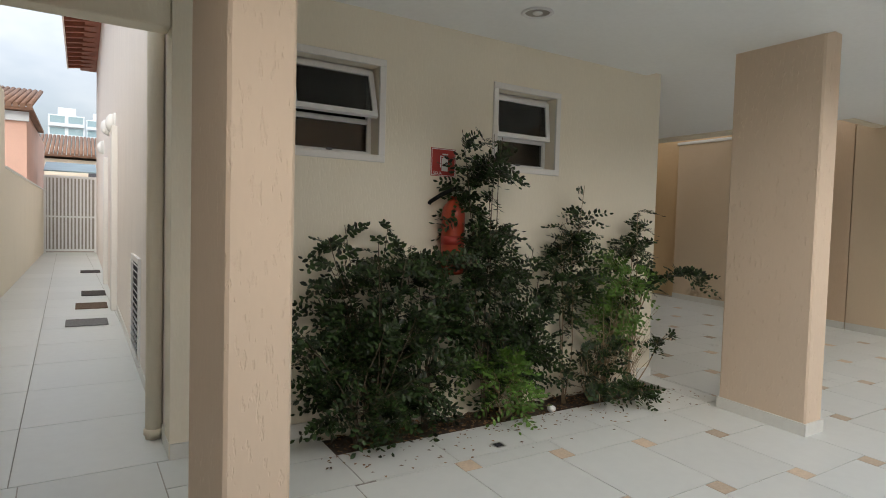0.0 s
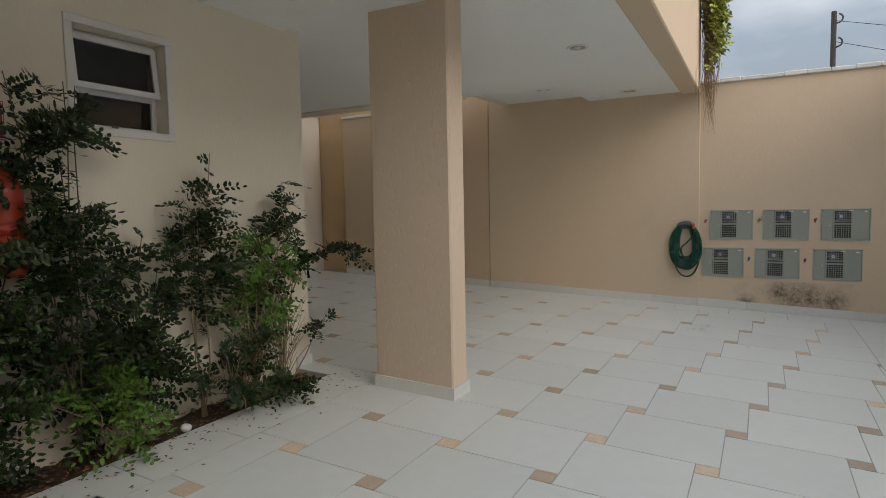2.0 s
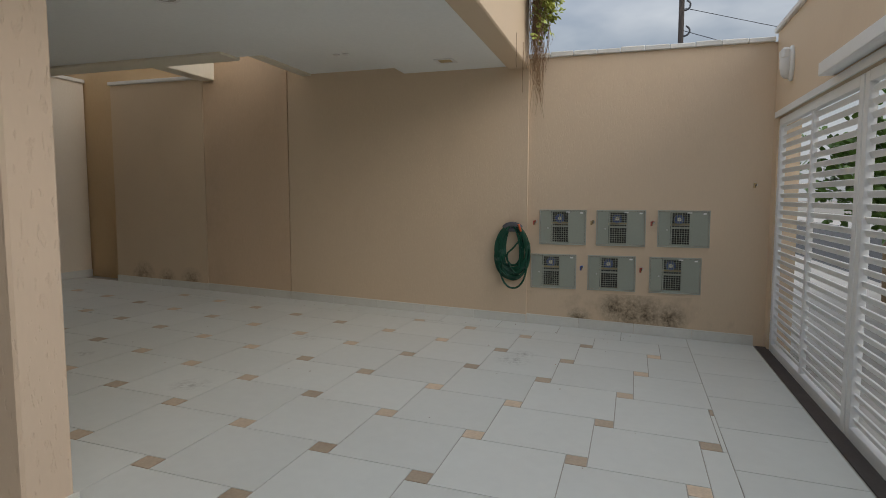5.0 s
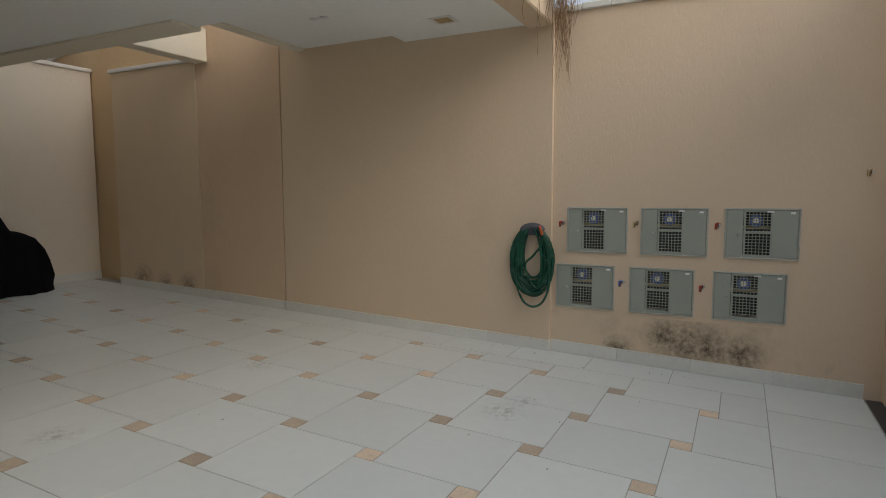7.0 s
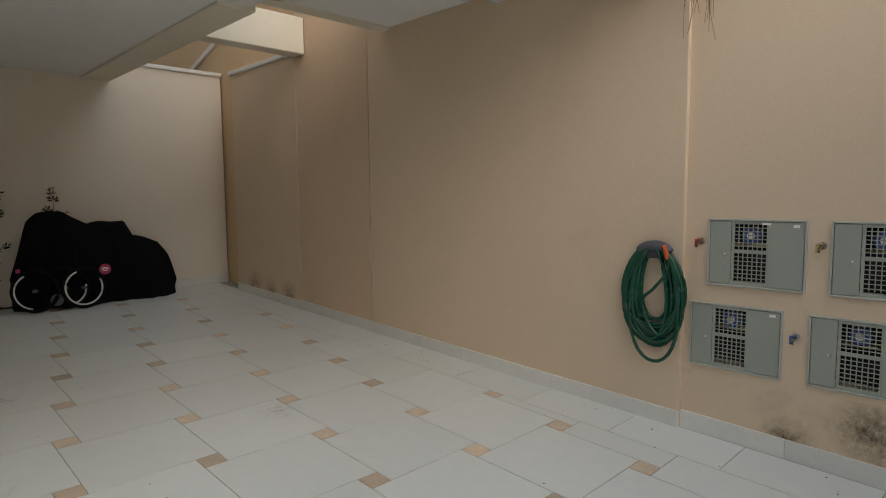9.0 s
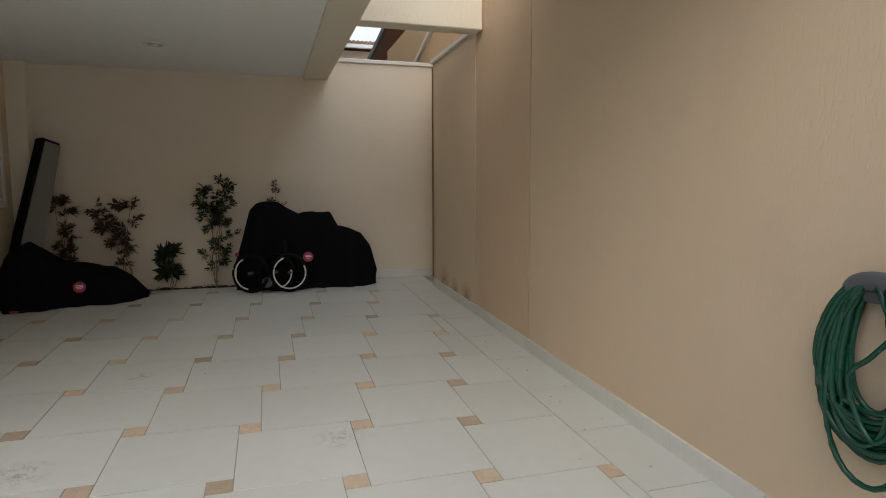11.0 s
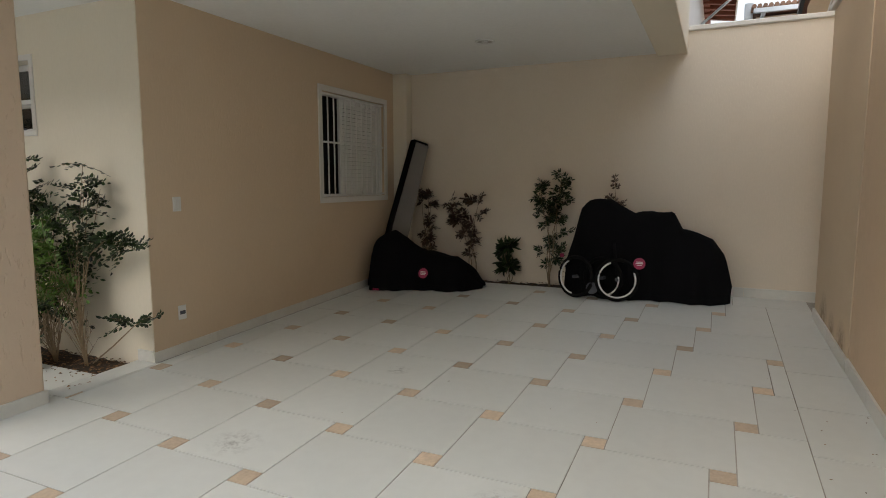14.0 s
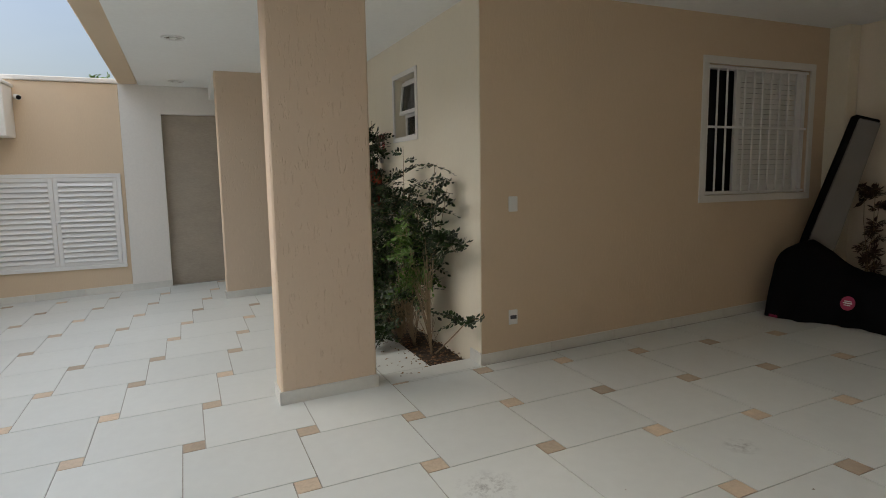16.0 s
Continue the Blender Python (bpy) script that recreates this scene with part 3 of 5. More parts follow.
# segmented coping of the meter wall
for i in range(10):
    y = -1.28 + i * 0.236
    part("coping_tile", boxes((9.0, 9.26, y + 0.003, y + 0.233, 2.90, 2.945 + 0.004 * (i % 3)), bevel=0.006), SKIRT, coping)

# ---------------------------------------------------------------- windows
def awning_window(name, win, tilt, label):
    x0, x1, z0, z1 = win
    w = empty(name, label, "window", (x0, 3.64, z0), "high awning windows", "structure")
    inv = w.matrix_basis.inverted()
    c = 0.045
    for a, b, e, f in ((x0 - c, x1 + c, z0 - c, z0), (x0 - c, x1 + c, z1, z1 + c), (x0 - c, x0, z0, z1), (x1, x1 + c, z0, z1)):
        part("casing", boxes((a, b, 3.628, 3.648, e, f), bevel=0.003, m=inv), WHITE_WALL, w)
    fy0, fy1, t = 3.745, 3.785, 0.028
    mid = z0 + 0.36 * (z1 - z0)
    for a, b, e, f in ((x0, x1, z0, z0 + t), (x0, x1, z1 - t, z1), (x0, x0 + t, z0 + t, z1 - t), (x1 - t, x1, z0 + t, z1 - t), (x0 + t, x1 - t, mid, mid + 0.032)):
        part("window_frame", boxes((a, b, fy0, fy1, e, f), bevel=0.003, m=inv), ALU, w)
    p = part("pane", boxes((x0 + t, x1 - t, 3.762, 3.767, z0 + t, mid), m=inv), GLASS, w)
    p.visible_shadow = False
    # tilting sash hung at its top edge
    hinge = Matrix.Translation((0, fy0 - 0.004, z1 - t)) @ Matrix.Rotation(radians(-tilt), 4, "X")
    a, b, h = x0 + 0.012, x1 - 0.012, z1 - t - mid - 0.016
    q = 0.034
    sash = part("sash", boxes((a, b, -0.030, 0, -q, 0), (a, b, -0.030, 0, -h, -h + q), (a, a + q, -0.030, 0, -h + q, -q), (b - q, b, -0.030, 0, -h + q, -q), m=inv @ hinge), ALU, w)
    p = part("sash_pane", boxes((a + q, b - q, -0.018, -0.013, -h + q, -q), m=inv @ hinge), GLASS, sash)
    p.visible_shadow = False
    part("latch", boxes(((x0 + x1) / 2 - 0.02, (x0 + x1) / 2 + 0.02, fy0 - 0.012, fy0, z0 + 0.018, z0 + 0.034), bevel=0.003, m=inv), SLATE, w)


awning_window("window_1", WIN1, 17, "white aluminium awning window with its upper sash tilted open")
awning_window("window_2", WIN2, 6, "small white aluminium awning window slightly ajar")
# added partition, painted near-black so the panes look into shade
structure("wall_room_partition", boxes((0.54, 4.19, 4.55, 4.6, -0.2, CEIL)), DARK, "near-black partition added behind the windows, room shade put into its colour")


def barred_window():
    y0, y1, z0, z1 = WIN3
    w = empty("window_3", "white sliding window behind a white security grille", "window", (4.37, y0, z0), kind="structure")
    inv = w.matrix_basis.inverted()
    c = 0.062
    for a, b, e, f in ((y0 - c, y1 + c, z0 - c, z0), (y0 - c, y1 + c, z1, z1 + c), (y0 - c, y0, z0, z1), (y1, y1 + c, z0, z1)):
        part("casing", boxes((4.362, 4.384, a, b, e, f), bevel=0.003, m=inv), WHITE_WALL, w)
    for a, b, e, f in ((y0, y1, z0, z0 + 0.03), (y0, y1, z1 - 0.03, z1), (y0, y0 + 0.03, z0 + 0.03, z1 - 0.03), (y1 - 0.03, y1, z0 + 0.03, z1 - 0.03)):
        part("window_frame", boxes((4.27, 4.33, a, b, e, f), bevel=0.003, m=inv), ALU, w)
    # shutter leaf with louvres over the far two thirds
    s0 = y0 + 0.40
    leaf = part("shutter", boxes((4.285, 4.315, s0, s0 + 0.05, z0 + 0.03, z1 - 0.03), (4.285, 4.315, y1 - 0.08, y1 - 0.03, z0 + 0.03, z1 - 0.03),
                                 (4.285, 4.315, s0 + 0.05, y1 - 0.08, z0 + 0.03, z0 + 0.08), (4.285, 4.315, s0 + 0.05, y1 - 0.08, z1 - 0.08, z1 - 0.03), m=inv), ALU, w)
    n = 21
    step = (z1 - z0 - 0.16) / n
    for i in range(n):
        zc = z0 + 0.08 + (i + 0.5) * step
        bm = boxes((-0.002, 0.002, s0 + 0.05, y1 - 0.08, -step * 0.49, step * 0.49), m=inv @ Matrix.Translation((4.300, 0, zc)) @ Matrix.Rotation(radians(-14), 4, "Y"))
        part("slat", bm, ALU, leaf)
    # grille
    nb = 12
    for i in range(nb):
        y = y0 + 0.03 + i * (y1 - y0 - 0.06) / (nb - 1)
        part("grille_bar", boxes((4.340, 4.354, y - 0.007, y + 0.007, z0 + 0.004, z1 - 0.004), bevel=0.002, m=inv), ALU, w)
    for z in (z0 + 0.02, z0 + 0.5 * (z1 - z0) + 0.03, z1 - 0.02):
        part("grille_rail", boxes((4.354, 4.362, y0 + 0.004, y1 - 0.004, z - 0.010, z + 0.010), m=inv), ALU, w)


barred_window()

# ---------------------------------------------------------------- gate
def slat_leaf(gate, x0, x1, y, zt):
    leaf = part("leaf_frame", boxes((x0, x0 + 0.07, y, y + 0.05, 0.0, zt), (x1 - 0.07, x1, y, y + 0.05, 0.0, zt), (x0 + 0.07, x1 - 0.07, y, y + 0.05, 0.0, 0.08),
                                    (x0 + 0.07, x1 - 0.07, y, y + 0.05, zt - 0.07, zt), bevel=0.004), GATE_WHITE, gate)
    xm = (x0 + x1) / 2
    part("mullion", boxes((xm - 0.02, xm + 0.02, y + 0.006, y + 0.045, 0.08, zt - 0.07)), GATE_WHITE, leaf)
    n = 27
    step = (zt - 0.15) / n
    for i in range(n):
        zc = 0.08 + (i + 0.5) * step
        bm = boxes((x0 + 0.07, x1 - 0.07, -0.006, 0.006, -0.020, 0.020), m=Matrix.Translation((0, y + 0.020, zc)) @ Matrix.Rotation(radians(-20), 4, "X"))
        part("slat", bm, GATE_WHITE, leaf)


gate = empty("sliding_gate", "white enamelled sliding gate of horizontal slats, closed", "gate", (0, -1.36, -0.045))
for a, b in ((6.72, 8.86), (4.60, 6.70), (2.48, 4.58), (1.22, 2.46)):
    slat_leaf(gate, a, b, 0.0, 2.20)
rail = empty("gate_track", "white steel guide rail above the sliding gate", "gate track", (0, 0, 0))
part("head_rail", boxes((1.2, 8.95, -1.30, -1.285, 2.17, 2.225)), GATE_WHITE, rail)
part("guide", boxes((1.2, 7.25, -1.299, -1.20, 2.24, 2.33), bevel=0.006), GATE_WHITE, rail)
structure("trim_drain", boxes((1.2, 8.98, -1.36, -1.21, -0.30, -0.040)), DRAIN, "dark metal drain and gate track channel in the floor")


# ---------------------------------------------------------------- things on the walls
def meter_cabinet(i, a, b, c, d):
    cab = empty("meter_cabinet", "grey-green metal meter cabinet with perforated door set in the wall", "meter cabinet", (9.03, a, c), "meter cabinets")
    inv = cab.matrix_basis.inverted()
    w = b - a
    t = 0.010
    for y0, y1, z0, z1 in ((a, b, c, c + t), (a, b, d - t, d), (a, a + t, c + t, d - t), (b - t, b, c + t, d - t)):
        part("frame", boxes((9.014, 9.044, y0, y1, z0, z1), bevel=0.002, m=inv), PANEL_EDGE, cab)
    # facing the wall the narrow door lies at the larger y
    split1, split2 = b - t - 0.118, b - t - 0.118 - 0.185
    narrow = part("narrow_door", boxes((9.019, 9.029, split1 + 0.003, b - t - 0.003, c + t + 0.003, d - t - 0.003), bevel=0.002, m=inv), PANEL, cab, "plain grey-green door with a knob")
    part("knob", lathe(bmesh.new(), [(0.009, 0), (0.009, 0.008), (0.005, 0.012)], inv @ Matrix.Translation((9.019, split1 + 0.035, (c + d) / 2 - 0.01)) @ Matrix.Rotation(radians(-90), 4, "Y"), 12), STEEL, narrow)
    part("wide_door", boxes((9.019, 9.029, a + t + 0.003, split2, c + t + 0.003, d - t - 0.003), bevel=0.002, m=inv), PANEL, cab)
    zlo, zhi, zm = c + t, d - t, (c + d) / 2 + 0.01
    cols, rows = 7, 7
    holes = []
    for z0, z1 in ((zlo + 0.020, zm - 0.008), (zm + 0.008, zhi - 0.016)):
        for k in range(cols):
            ya = split2 + 0.006 + (split1 - split2 - 0.018) * k / cols
            yb = split2 + 0.006 + (split1 - split2 - 0.018) * (k + 1) / cols
            holes += [(ya + 0.0022, yb - 0.0022, z0 + (z1 - z0) * r / rows + 0.0022, z0 + (z1 - z0) * (r + 1) / rows - 0.0022) for r in range(rows)]
    g = holed("x", 9.021, 9.027, split2, split1, zlo, zhi, holes)
    g.transform(inv)
    part("perforated_door", g, PANEL, cab, "door plate with a square perforation")
    # shade inside the cabinet is put into the near-black back
    part("back_box", boxes((9.20, 9.215, a + 0.012, b - 0.012, c + 0.012, d - 0.012), m=inv), DARK, cab)
    ym = (split1 + split2) / 2 + 0.01
    meter = part("meter", lathe(bmesh.new(), [(0.05, 0), (0.05, 0.05), (0.042, 0.06)], inv @ Matrix.Translation((9.13, ym, zm + 0.085)) @ Matrix.Rotation(radians(-90), 4, "Y"), 18), BLUE, cab)
    part("dial", lathe(bmesh.new(), [(0.020, 0), (0.020, 0.004)], inv @ Matrix.Translation((9.069, ym, zm + 0.085)) @ Matrix.Rotation(radians(-90), 4, "Y"), 18), PLASTIC, meter)
    part("pipe", tube(bmesh.new(), [inv @ Vector((9.12, ym - 0.17, zm + 0.03)), inv @ Vector((9.12, ym + 0.17, zm + 0.03))], 0.012, 8), BRASS, cab)
    part("sticker", boxes((9.0168, 9.019, a + t + 0.025, a + t + 0.055, d - t - 0.030, d - t - 0.016), m=inv), PLASTIC, cab)
    if i in (0, 1, 2, 5):
        part("sticker", boxes((9.0178, 9.0208, split2 - 0.012, split2 + 0.032, d - t - 0.020, d - t - 0.008), m=inv), PLASTIC, cab)


for i, row in enumerate(PANELS):
    meter_cabinet(i, *row)


def tap(y, z, mat, label):
    tp = empty("wall_tap", label, "tap", (9.03, y, z), "wall taps beside the meters")
    part("spout", tube(bmesh.new(), [(0, 0, 0), (-0.035, 0, 0), (-0.05, 0.004, -0.012), (-0.052, 0.006, -0.03)], 0.007, 10), BRASS_OLD, tp)
    part("flange", lathe(bmesh.new(), [(0.02, 0), (0.018, 0.006)], Matrix.Rotation(radians(-90), 4, "Y"), 14), STEEL, tp)
    part("lever", boxes((-0.045, -0.030, -0.008, 0.010, 0.006, 0.016), (-0.042, -0.033, 0.004, 0.022, -0.034, 0.012), bevel=0.002), mat, tp)


for y, z, mt, lb in ((0.98, 1.16, RED, "brass wall tap with a red lever"), (0.375, 1.165, BRASS, "weathered brass wall tap with a short lever"),
                     (-0.225, 1.165, RED, "brass wall tap with a faded red lever"), (0.475, 0.68, BLUE, "brass wall tap with a blue lever"),
                     (-0.13, 0.68, RED, "brass wall tap with a dark red lever")):
    tap(y, z, mt, lb)
tap(-1.16, 1.55, BRASS, "small brass wall bracket near the gate")


def hose():
    h = empty("garden_hose", "coiled green rubber garden hose on a grey wall hanger", "garden hose", (8.995, 1.22, 1.10))
    rng = random.Random(4)
    for k in range(24):
        w, low = 0.19 - 0.115 * rng.random() ** 1.6 + rng.uniform(0, 0.02), rng.uniform(0.44, 0.61)
        if k == 23:
            w, low = 0.16, 0.70
        off = rng.uniform(-0.02, 0.02)
        pts = []
        for j in range(33):
            a = 2 * math.pi * j / 32
            s, c = math.sin(a), math.cos(a)
            y = off * 0.7 + 1.08 * w * s * (0.86 - 0.16 * c)
            z = 0.03 + (c - 1) / 2 * (low + 0.0)
            pts.append((-0.03 - 0.012 * (k % 4) - 0.012 * abs(s), y, z))
        part("coil", tube(bmesh.new(), pts, 0.0105, 8, cap=False), HOSE, h)
    part("loose_end", tube(bmesh.new(), smooth_line([(-0.075, -0.06, 0.03), (-0.08, -0.10, -0.10), (-0.08, -0.02, -0.22), (-0.085, 0.05, -0.30), (-0.085, 0.02, -0.42), (-0.085, -0.05, -0.50), (-0.08, -0.11, -0.44)]), 0.0095, 8), HOSE, h)
    hang = part("hanger", tube(bmesh.new(), [(-0.05, 0.085 * math.sin(a), -0.02 + 0.045 * math.cos(a)) for a in [radians(-80 + 10 * i) for i in range(17)]], 0.034, 10), SLATE, h, "slate-grey curved plastic hanger")
    part("bracket", boxes((-0.05, 0.0, -0.05, 0.05, -0.05, 0.01), bevel=0.006), SLATE, hang)
    part("nozzle", tube(bmesh.new(), [(-0.09, -0.075, 0.035), (-0.092, -0.088, -0.005), (-0.092, -0.10, -0.045)], 0.015, 12, taper=0.75), ORANGE, h, "orange plastic nozzle")


hose()


def wall_plate(y, z, holes, label):
    p = empty("wall_switch" if not holes else "wall_socket", label, "socket" if holes else "switch", (4.37, y, z))
    part("plate", boxes((0, 0.010, -0.038, 0.038, -0.056, 0.056), bevel=0.004), PLASTIC, p)
    part("insert", boxes((0.010, 0.014, -0.02, 0.02, -0.03, 0.03) if not holes else (0.010, 0.013, -0.026, 0.026, -0.014, 0.014), bevel=0.001), PLASTIC if not holes else SLATE, p)


wall_plate(3.905, 1.315, False, "white plastic light switch on the tan wall")
wall_plate(3.905, 0.47, True, "white plastic wall socket with dark outlets")


def extinguisher():
    e = empty("fire_extinguisher", "red fire extinguisher hung on the cream wall", "fire extinguisher", (2.14, 3.64, 1.12))
    m = Matrix.Translation((0, -0.10, 0))
    part("cylinder", lathe(bmesh.new(), [(0.06, 0), (0.078, 0.012), (0.08, 0.03), (0.08, 0.40), (0.072, 0.45), (0.045, 0.49), (0.022, 0.505), (0.022, 0.53)], m, 28), EXT_RED, e)
    part("valve", boxes((-0.02, 0.02, -0.12, -0.08, 0.525, 0.56), (-0.015, 0.09, -0.108, -0.092, 0.553, 0.572), bevel=0.004), STEEL, e)
    part("handle", tube(bmesh.new(), [(0.05, -0.10, 0.585), (-0.02, -0.10, 0.57), (-0.10, -0.105, 0.535), (-0.19, -0.11, 0.485), (-0.20, -0.11, 0.470)], 0.016, 10, taper=0.8), RUBBER, e, "black rubber discharge horn")
    part("wall_hook", boxes((-0.02, 0.02, -0.03, 0, 0.55, 0.62), bevel=0.003), STEEL, e)
    part("label", lathe(bmesh.new(), [(0.0808, 0.20), (0.0808, 0.26)], m, 28), RED, e)
    s = empty("extinguisher_sign", "square red extinguisher sign with a white pictogram", "sign", (2.01, 3.64, 1.785))
    part("plate", boxes((0, 0.2, -0.004, 0, 0, 0.19)), RED, s)
    part("border", boxes((0.004, 0.196, -0.005, -0.004, 0.004, 0.008), (0.004, 0.196, -0.005, -0.004, 0.182, 0.186), (0.004, 0.008, -0.005, -0.004, 0.008, 0.182), (0.192, 0.196, -0.005, -0.004, 0.008, 0.182)), PLASTIC, s)
    part("pictogram", boxes((0.085, 0.135, -0.006, -0.004, 0.035, 0.125), (0.098, 0.122, -0.006, -0.004, 0.125, 0.14), (0.09, 0.135, -0.006, -0.004, 0.145, 0.155), (0.072, 0.079, -0.006, -0.004, 0.06, 0.14), (0.079, 0.095, -0.006, -0.004, 0.133, 0.14)), PLASTIC, s)
    t = bpy.data.curves.new("lettering", "FONT")
    t.body, t.size, t.extrude = "ÁGUA", 0.026, 0.0005
    ob = new("lettering", t)
    t.materials.append(PLASTIC)
    ob.parent = s
    ob.matrix_basis = Matrix.Translation((0.015, -0.0052, 0.012)) @ Matrix.Rotation(radians(90), 4, "X")


extinguisher()


def downlight(x, y, z, r=0.098):
    d = empty("ceiling_downlight", "round recessed downlight with a white rim, unlit", "downlight", (x, y, z), "ceiling downlights")
    part("rim", lathe(bmesh.new(), [(r, 0.0), (r + 0.004, -0.006), (r - 0.006, -0.012), (r - 0.02, -0.010), (r - 0.022, -0.002)], seg=28), ALU, d)
    # nearly flat disc; the recess shade is in its colour
    part("reflector", lathe(bmesh.new(), [(r - 0.022, -0.003), (r - 0.03, -0.0015), (0.02, -0.001)], seg=28), LAMP_IN, d)
    part("bulb", lathe(bmesh.new(), [(0.03, -0.001), (0.032, -0.008), (0.02, -0.014)], seg=16), PLASTIC, d)


for x, y in ((2.40, 3.05), (6.06, 1.85), (6.09, 3.18), (6.04, 6.15), (2.18, 1.70), (-0.40, 1.70)):
    downlight(x, y, CEIL if x > 4.17 else CEIL_WEST)
for y in (2.84, 2.95):
    downlight(8.22, y, 2.90, 0.035)
sq = empty("square_downlight", "square recessed downlight with a white rim, unlit", "downlight", (8.53, 1.86, CEIL))
part("rim", boxes((-0.10, 0.10, -0.10, -0.07, -0.008, 0), (-0.10, 0.10, 0.07, 0.10, -0.008, 0), (-0.10, -0.07, -0.07, 0.07, -0.008, 0), (0.07, 0.10, -0.07, 0.07, -0.008, 0)), ALU, sq)
part("diffuser", boxes((-0.07, 0.07, -0.07, 0.07, -0.003, 0)), BRASS, sq)

# wall lamp over the gate
wl = empty("wall_lamp", "oval white bulkhead wall lamp over the gate", "wall lamp", (8.42, -1.30, 2.57))
part("base", lathe(bmesh.new(), [(0.10, 0), (0.10, 0.02), (0.085, 0.035)], Matrix.Diagonal((0.75, 1, 1.5, 1)) @ Matrix.Rotation(radians(-90), 4, "X"), 24), PLASTIC, wl)
part("shade", lathe(bmesh.new(), [(0.085, 0.03), (0.085, 0.06), (0.07, 0.085), (0.03, 0.1)], Matrix.Diagonal((0.75, 1, 1.5, 1)) @ Matrix.Rotation(radians(-90), 4, "X"), 24), PLASTIC, wl)
part("hood", boxes((-0.065, 0.065, 0.03, 0.10, 0.03, 0.13), bevel=0.02), PLASTIC, wl)


# louvred cabinet on the west wall
def louvre_cabinet():
    c = empty("louvre_cabinet", "white louvred double-door cabinet set in the tan wall", "cabinet", (-0.90, -0.62, 0.37))
    W, H = 1.56, 1.26
    for a, b, e, f in ((0, W, 0, 0.05), (0, W, H - 0.05, H), (0, 0.05, 0.05, H - 0.05), (W - 0.05, W, 0.05, H - 0.05)):
        part("frame", boxes((0, 0.03, a, b, e, f), bevel=0.004), ALU, c)
    for a, b in ((0.052, W / 2 - 0.002), (W / 2 + 0.002, W - 0.052)):
        door = part("door", boxes((0.004, 0.024, a, a + 0.05, 0.052, H - 0.052), (0.004, 0.024, b - 0.05, b, 0.052, H - 0.052), (0.004, 0.024, a + 0.05, b - 0.05, 0.052, 0.10), (0.004, 0.024, a + 0.05, b - 0.05, H - 0.10, H - 0.052), bevel=0.002), ALU, c)
        part("backing", boxes((0.0, 0.003, a + 0.05, b - 0.05, 0.10, H - 0.10)), ALU, door)
        for i in range(16):
            z = 0.10 + (i + 0.5) * (H - 0.2) / 16
            part("slat", boxes((-0.002, 0.002, a + 0.05, b - 0.05, -0.033, 0.033), m=Matrix.Translation((0.016, 0, z)) @ Matrix.Rotation(radians(-33), 4, "Y")), ALU, door)
    part("handle", lathe(bmesh.new(), [(0.012, 0), (0.012, 0.012), (0.006, 0.02)], Matrix.Translation((0.024, W / 2 + 0.03, H / 2)) @ Matrix.Rotation(radians(90), 4, "Y"), 14), STEEL, c)


louvre_cabinet()

cctv = empty("security_camera", "small white bullet security camera with a dark lens", "security camera", (-0.88, -0.12, 2.59))
part("bracket", boxes((-0.02, 0.02, -0.04, 0.0, -0.01, 0.03), bevel=0.004), PLASTIC, cctv)
part("housing", tube(bmesh.new(), [(0.0, -0.02, 0), (0.11, 0.03, -0.02)], 0.032, 14), PLASTIC, cctv)
part("lens", tube(bmesh.new(), [(0.11, 0.03, -0.02), (0.125, 0.037, -0.023)], 0.027, 14), RUBBER, cctv)
mbx = empty("white_wall_box", "white rendered box projecting from the boundary wall", "wall box", (-0.90, -0.86, 2.08))
part("body", boxes((0.0, 0.45, -0.25, 0.68, 0, 0.62), bevel=0.01), WHITE_WALL, mbx)
part("lid", boxes((-0.0, 0.47, -0.25, 0.70, 0.62, 0.66), bevel=0.008), WHITE_WALL, mbx)


# ---------------------------------------------------------------- plants
def leaf_cloud(rachises, size, rng, droop=0.25, count=8, width=0.27):
    """Leaflets in pairs along short stalks: rachises of (point, direction, length)."""
    verts, faces = [], []
    for p, d, ln in rachises:
        d = d.normalized()
        side = d.cross(Vector((rng.uniform(-.5, .5), rng.uniform(-1.0, -0.1), rng.uniform(0.2, 1.0))))
        side = side.normalized() if side.length > 0.05 else Vector((1, 0, 0))
        flat = side.cross(d).normalized()
        for k in range(count):
            f = (k // 2 * 2 + 1.6) / count
            q = p + d * ln * f + Vector((0, 0, -droop * ln * f * f))
            if k == count - 1:
                ax = d.copy()
            else:
                ax = side * (1 if k % 2 else -1) * 0.85 + d * 0.55
            ax = (ax + Vector((rng.uniform(-.22, .22), rng.uniform(-.22, .22), rng.uniform(-.35, .1)))).normalized()
            l = size * rng.uniform(0.72, 1.2)
            wv = ax.cross(flat + Vector((rng.uniform(-.45, .45), rng.uniform(-.45, .45), rng.uniform(-.45, .45)))).normalized() * l * width
            n = ax.cross(wv).normalized() * l * 0.06
            b = len(verts)
            verts += [q, q + ax * l * 0.33 + wv * 0.9 + n, q + ax * l * 0.7 + wv * 0.8 + n, q + ax * l, q + ax * l * 0.7 - wv * 0.8 + n, q + ax * l * 0.33 - wv * 0.9 + n]
            faces += [(b, b + 1, b + 2, b + 3), (b, b + 3, b + 4, b + 5)]
    return verts, faces


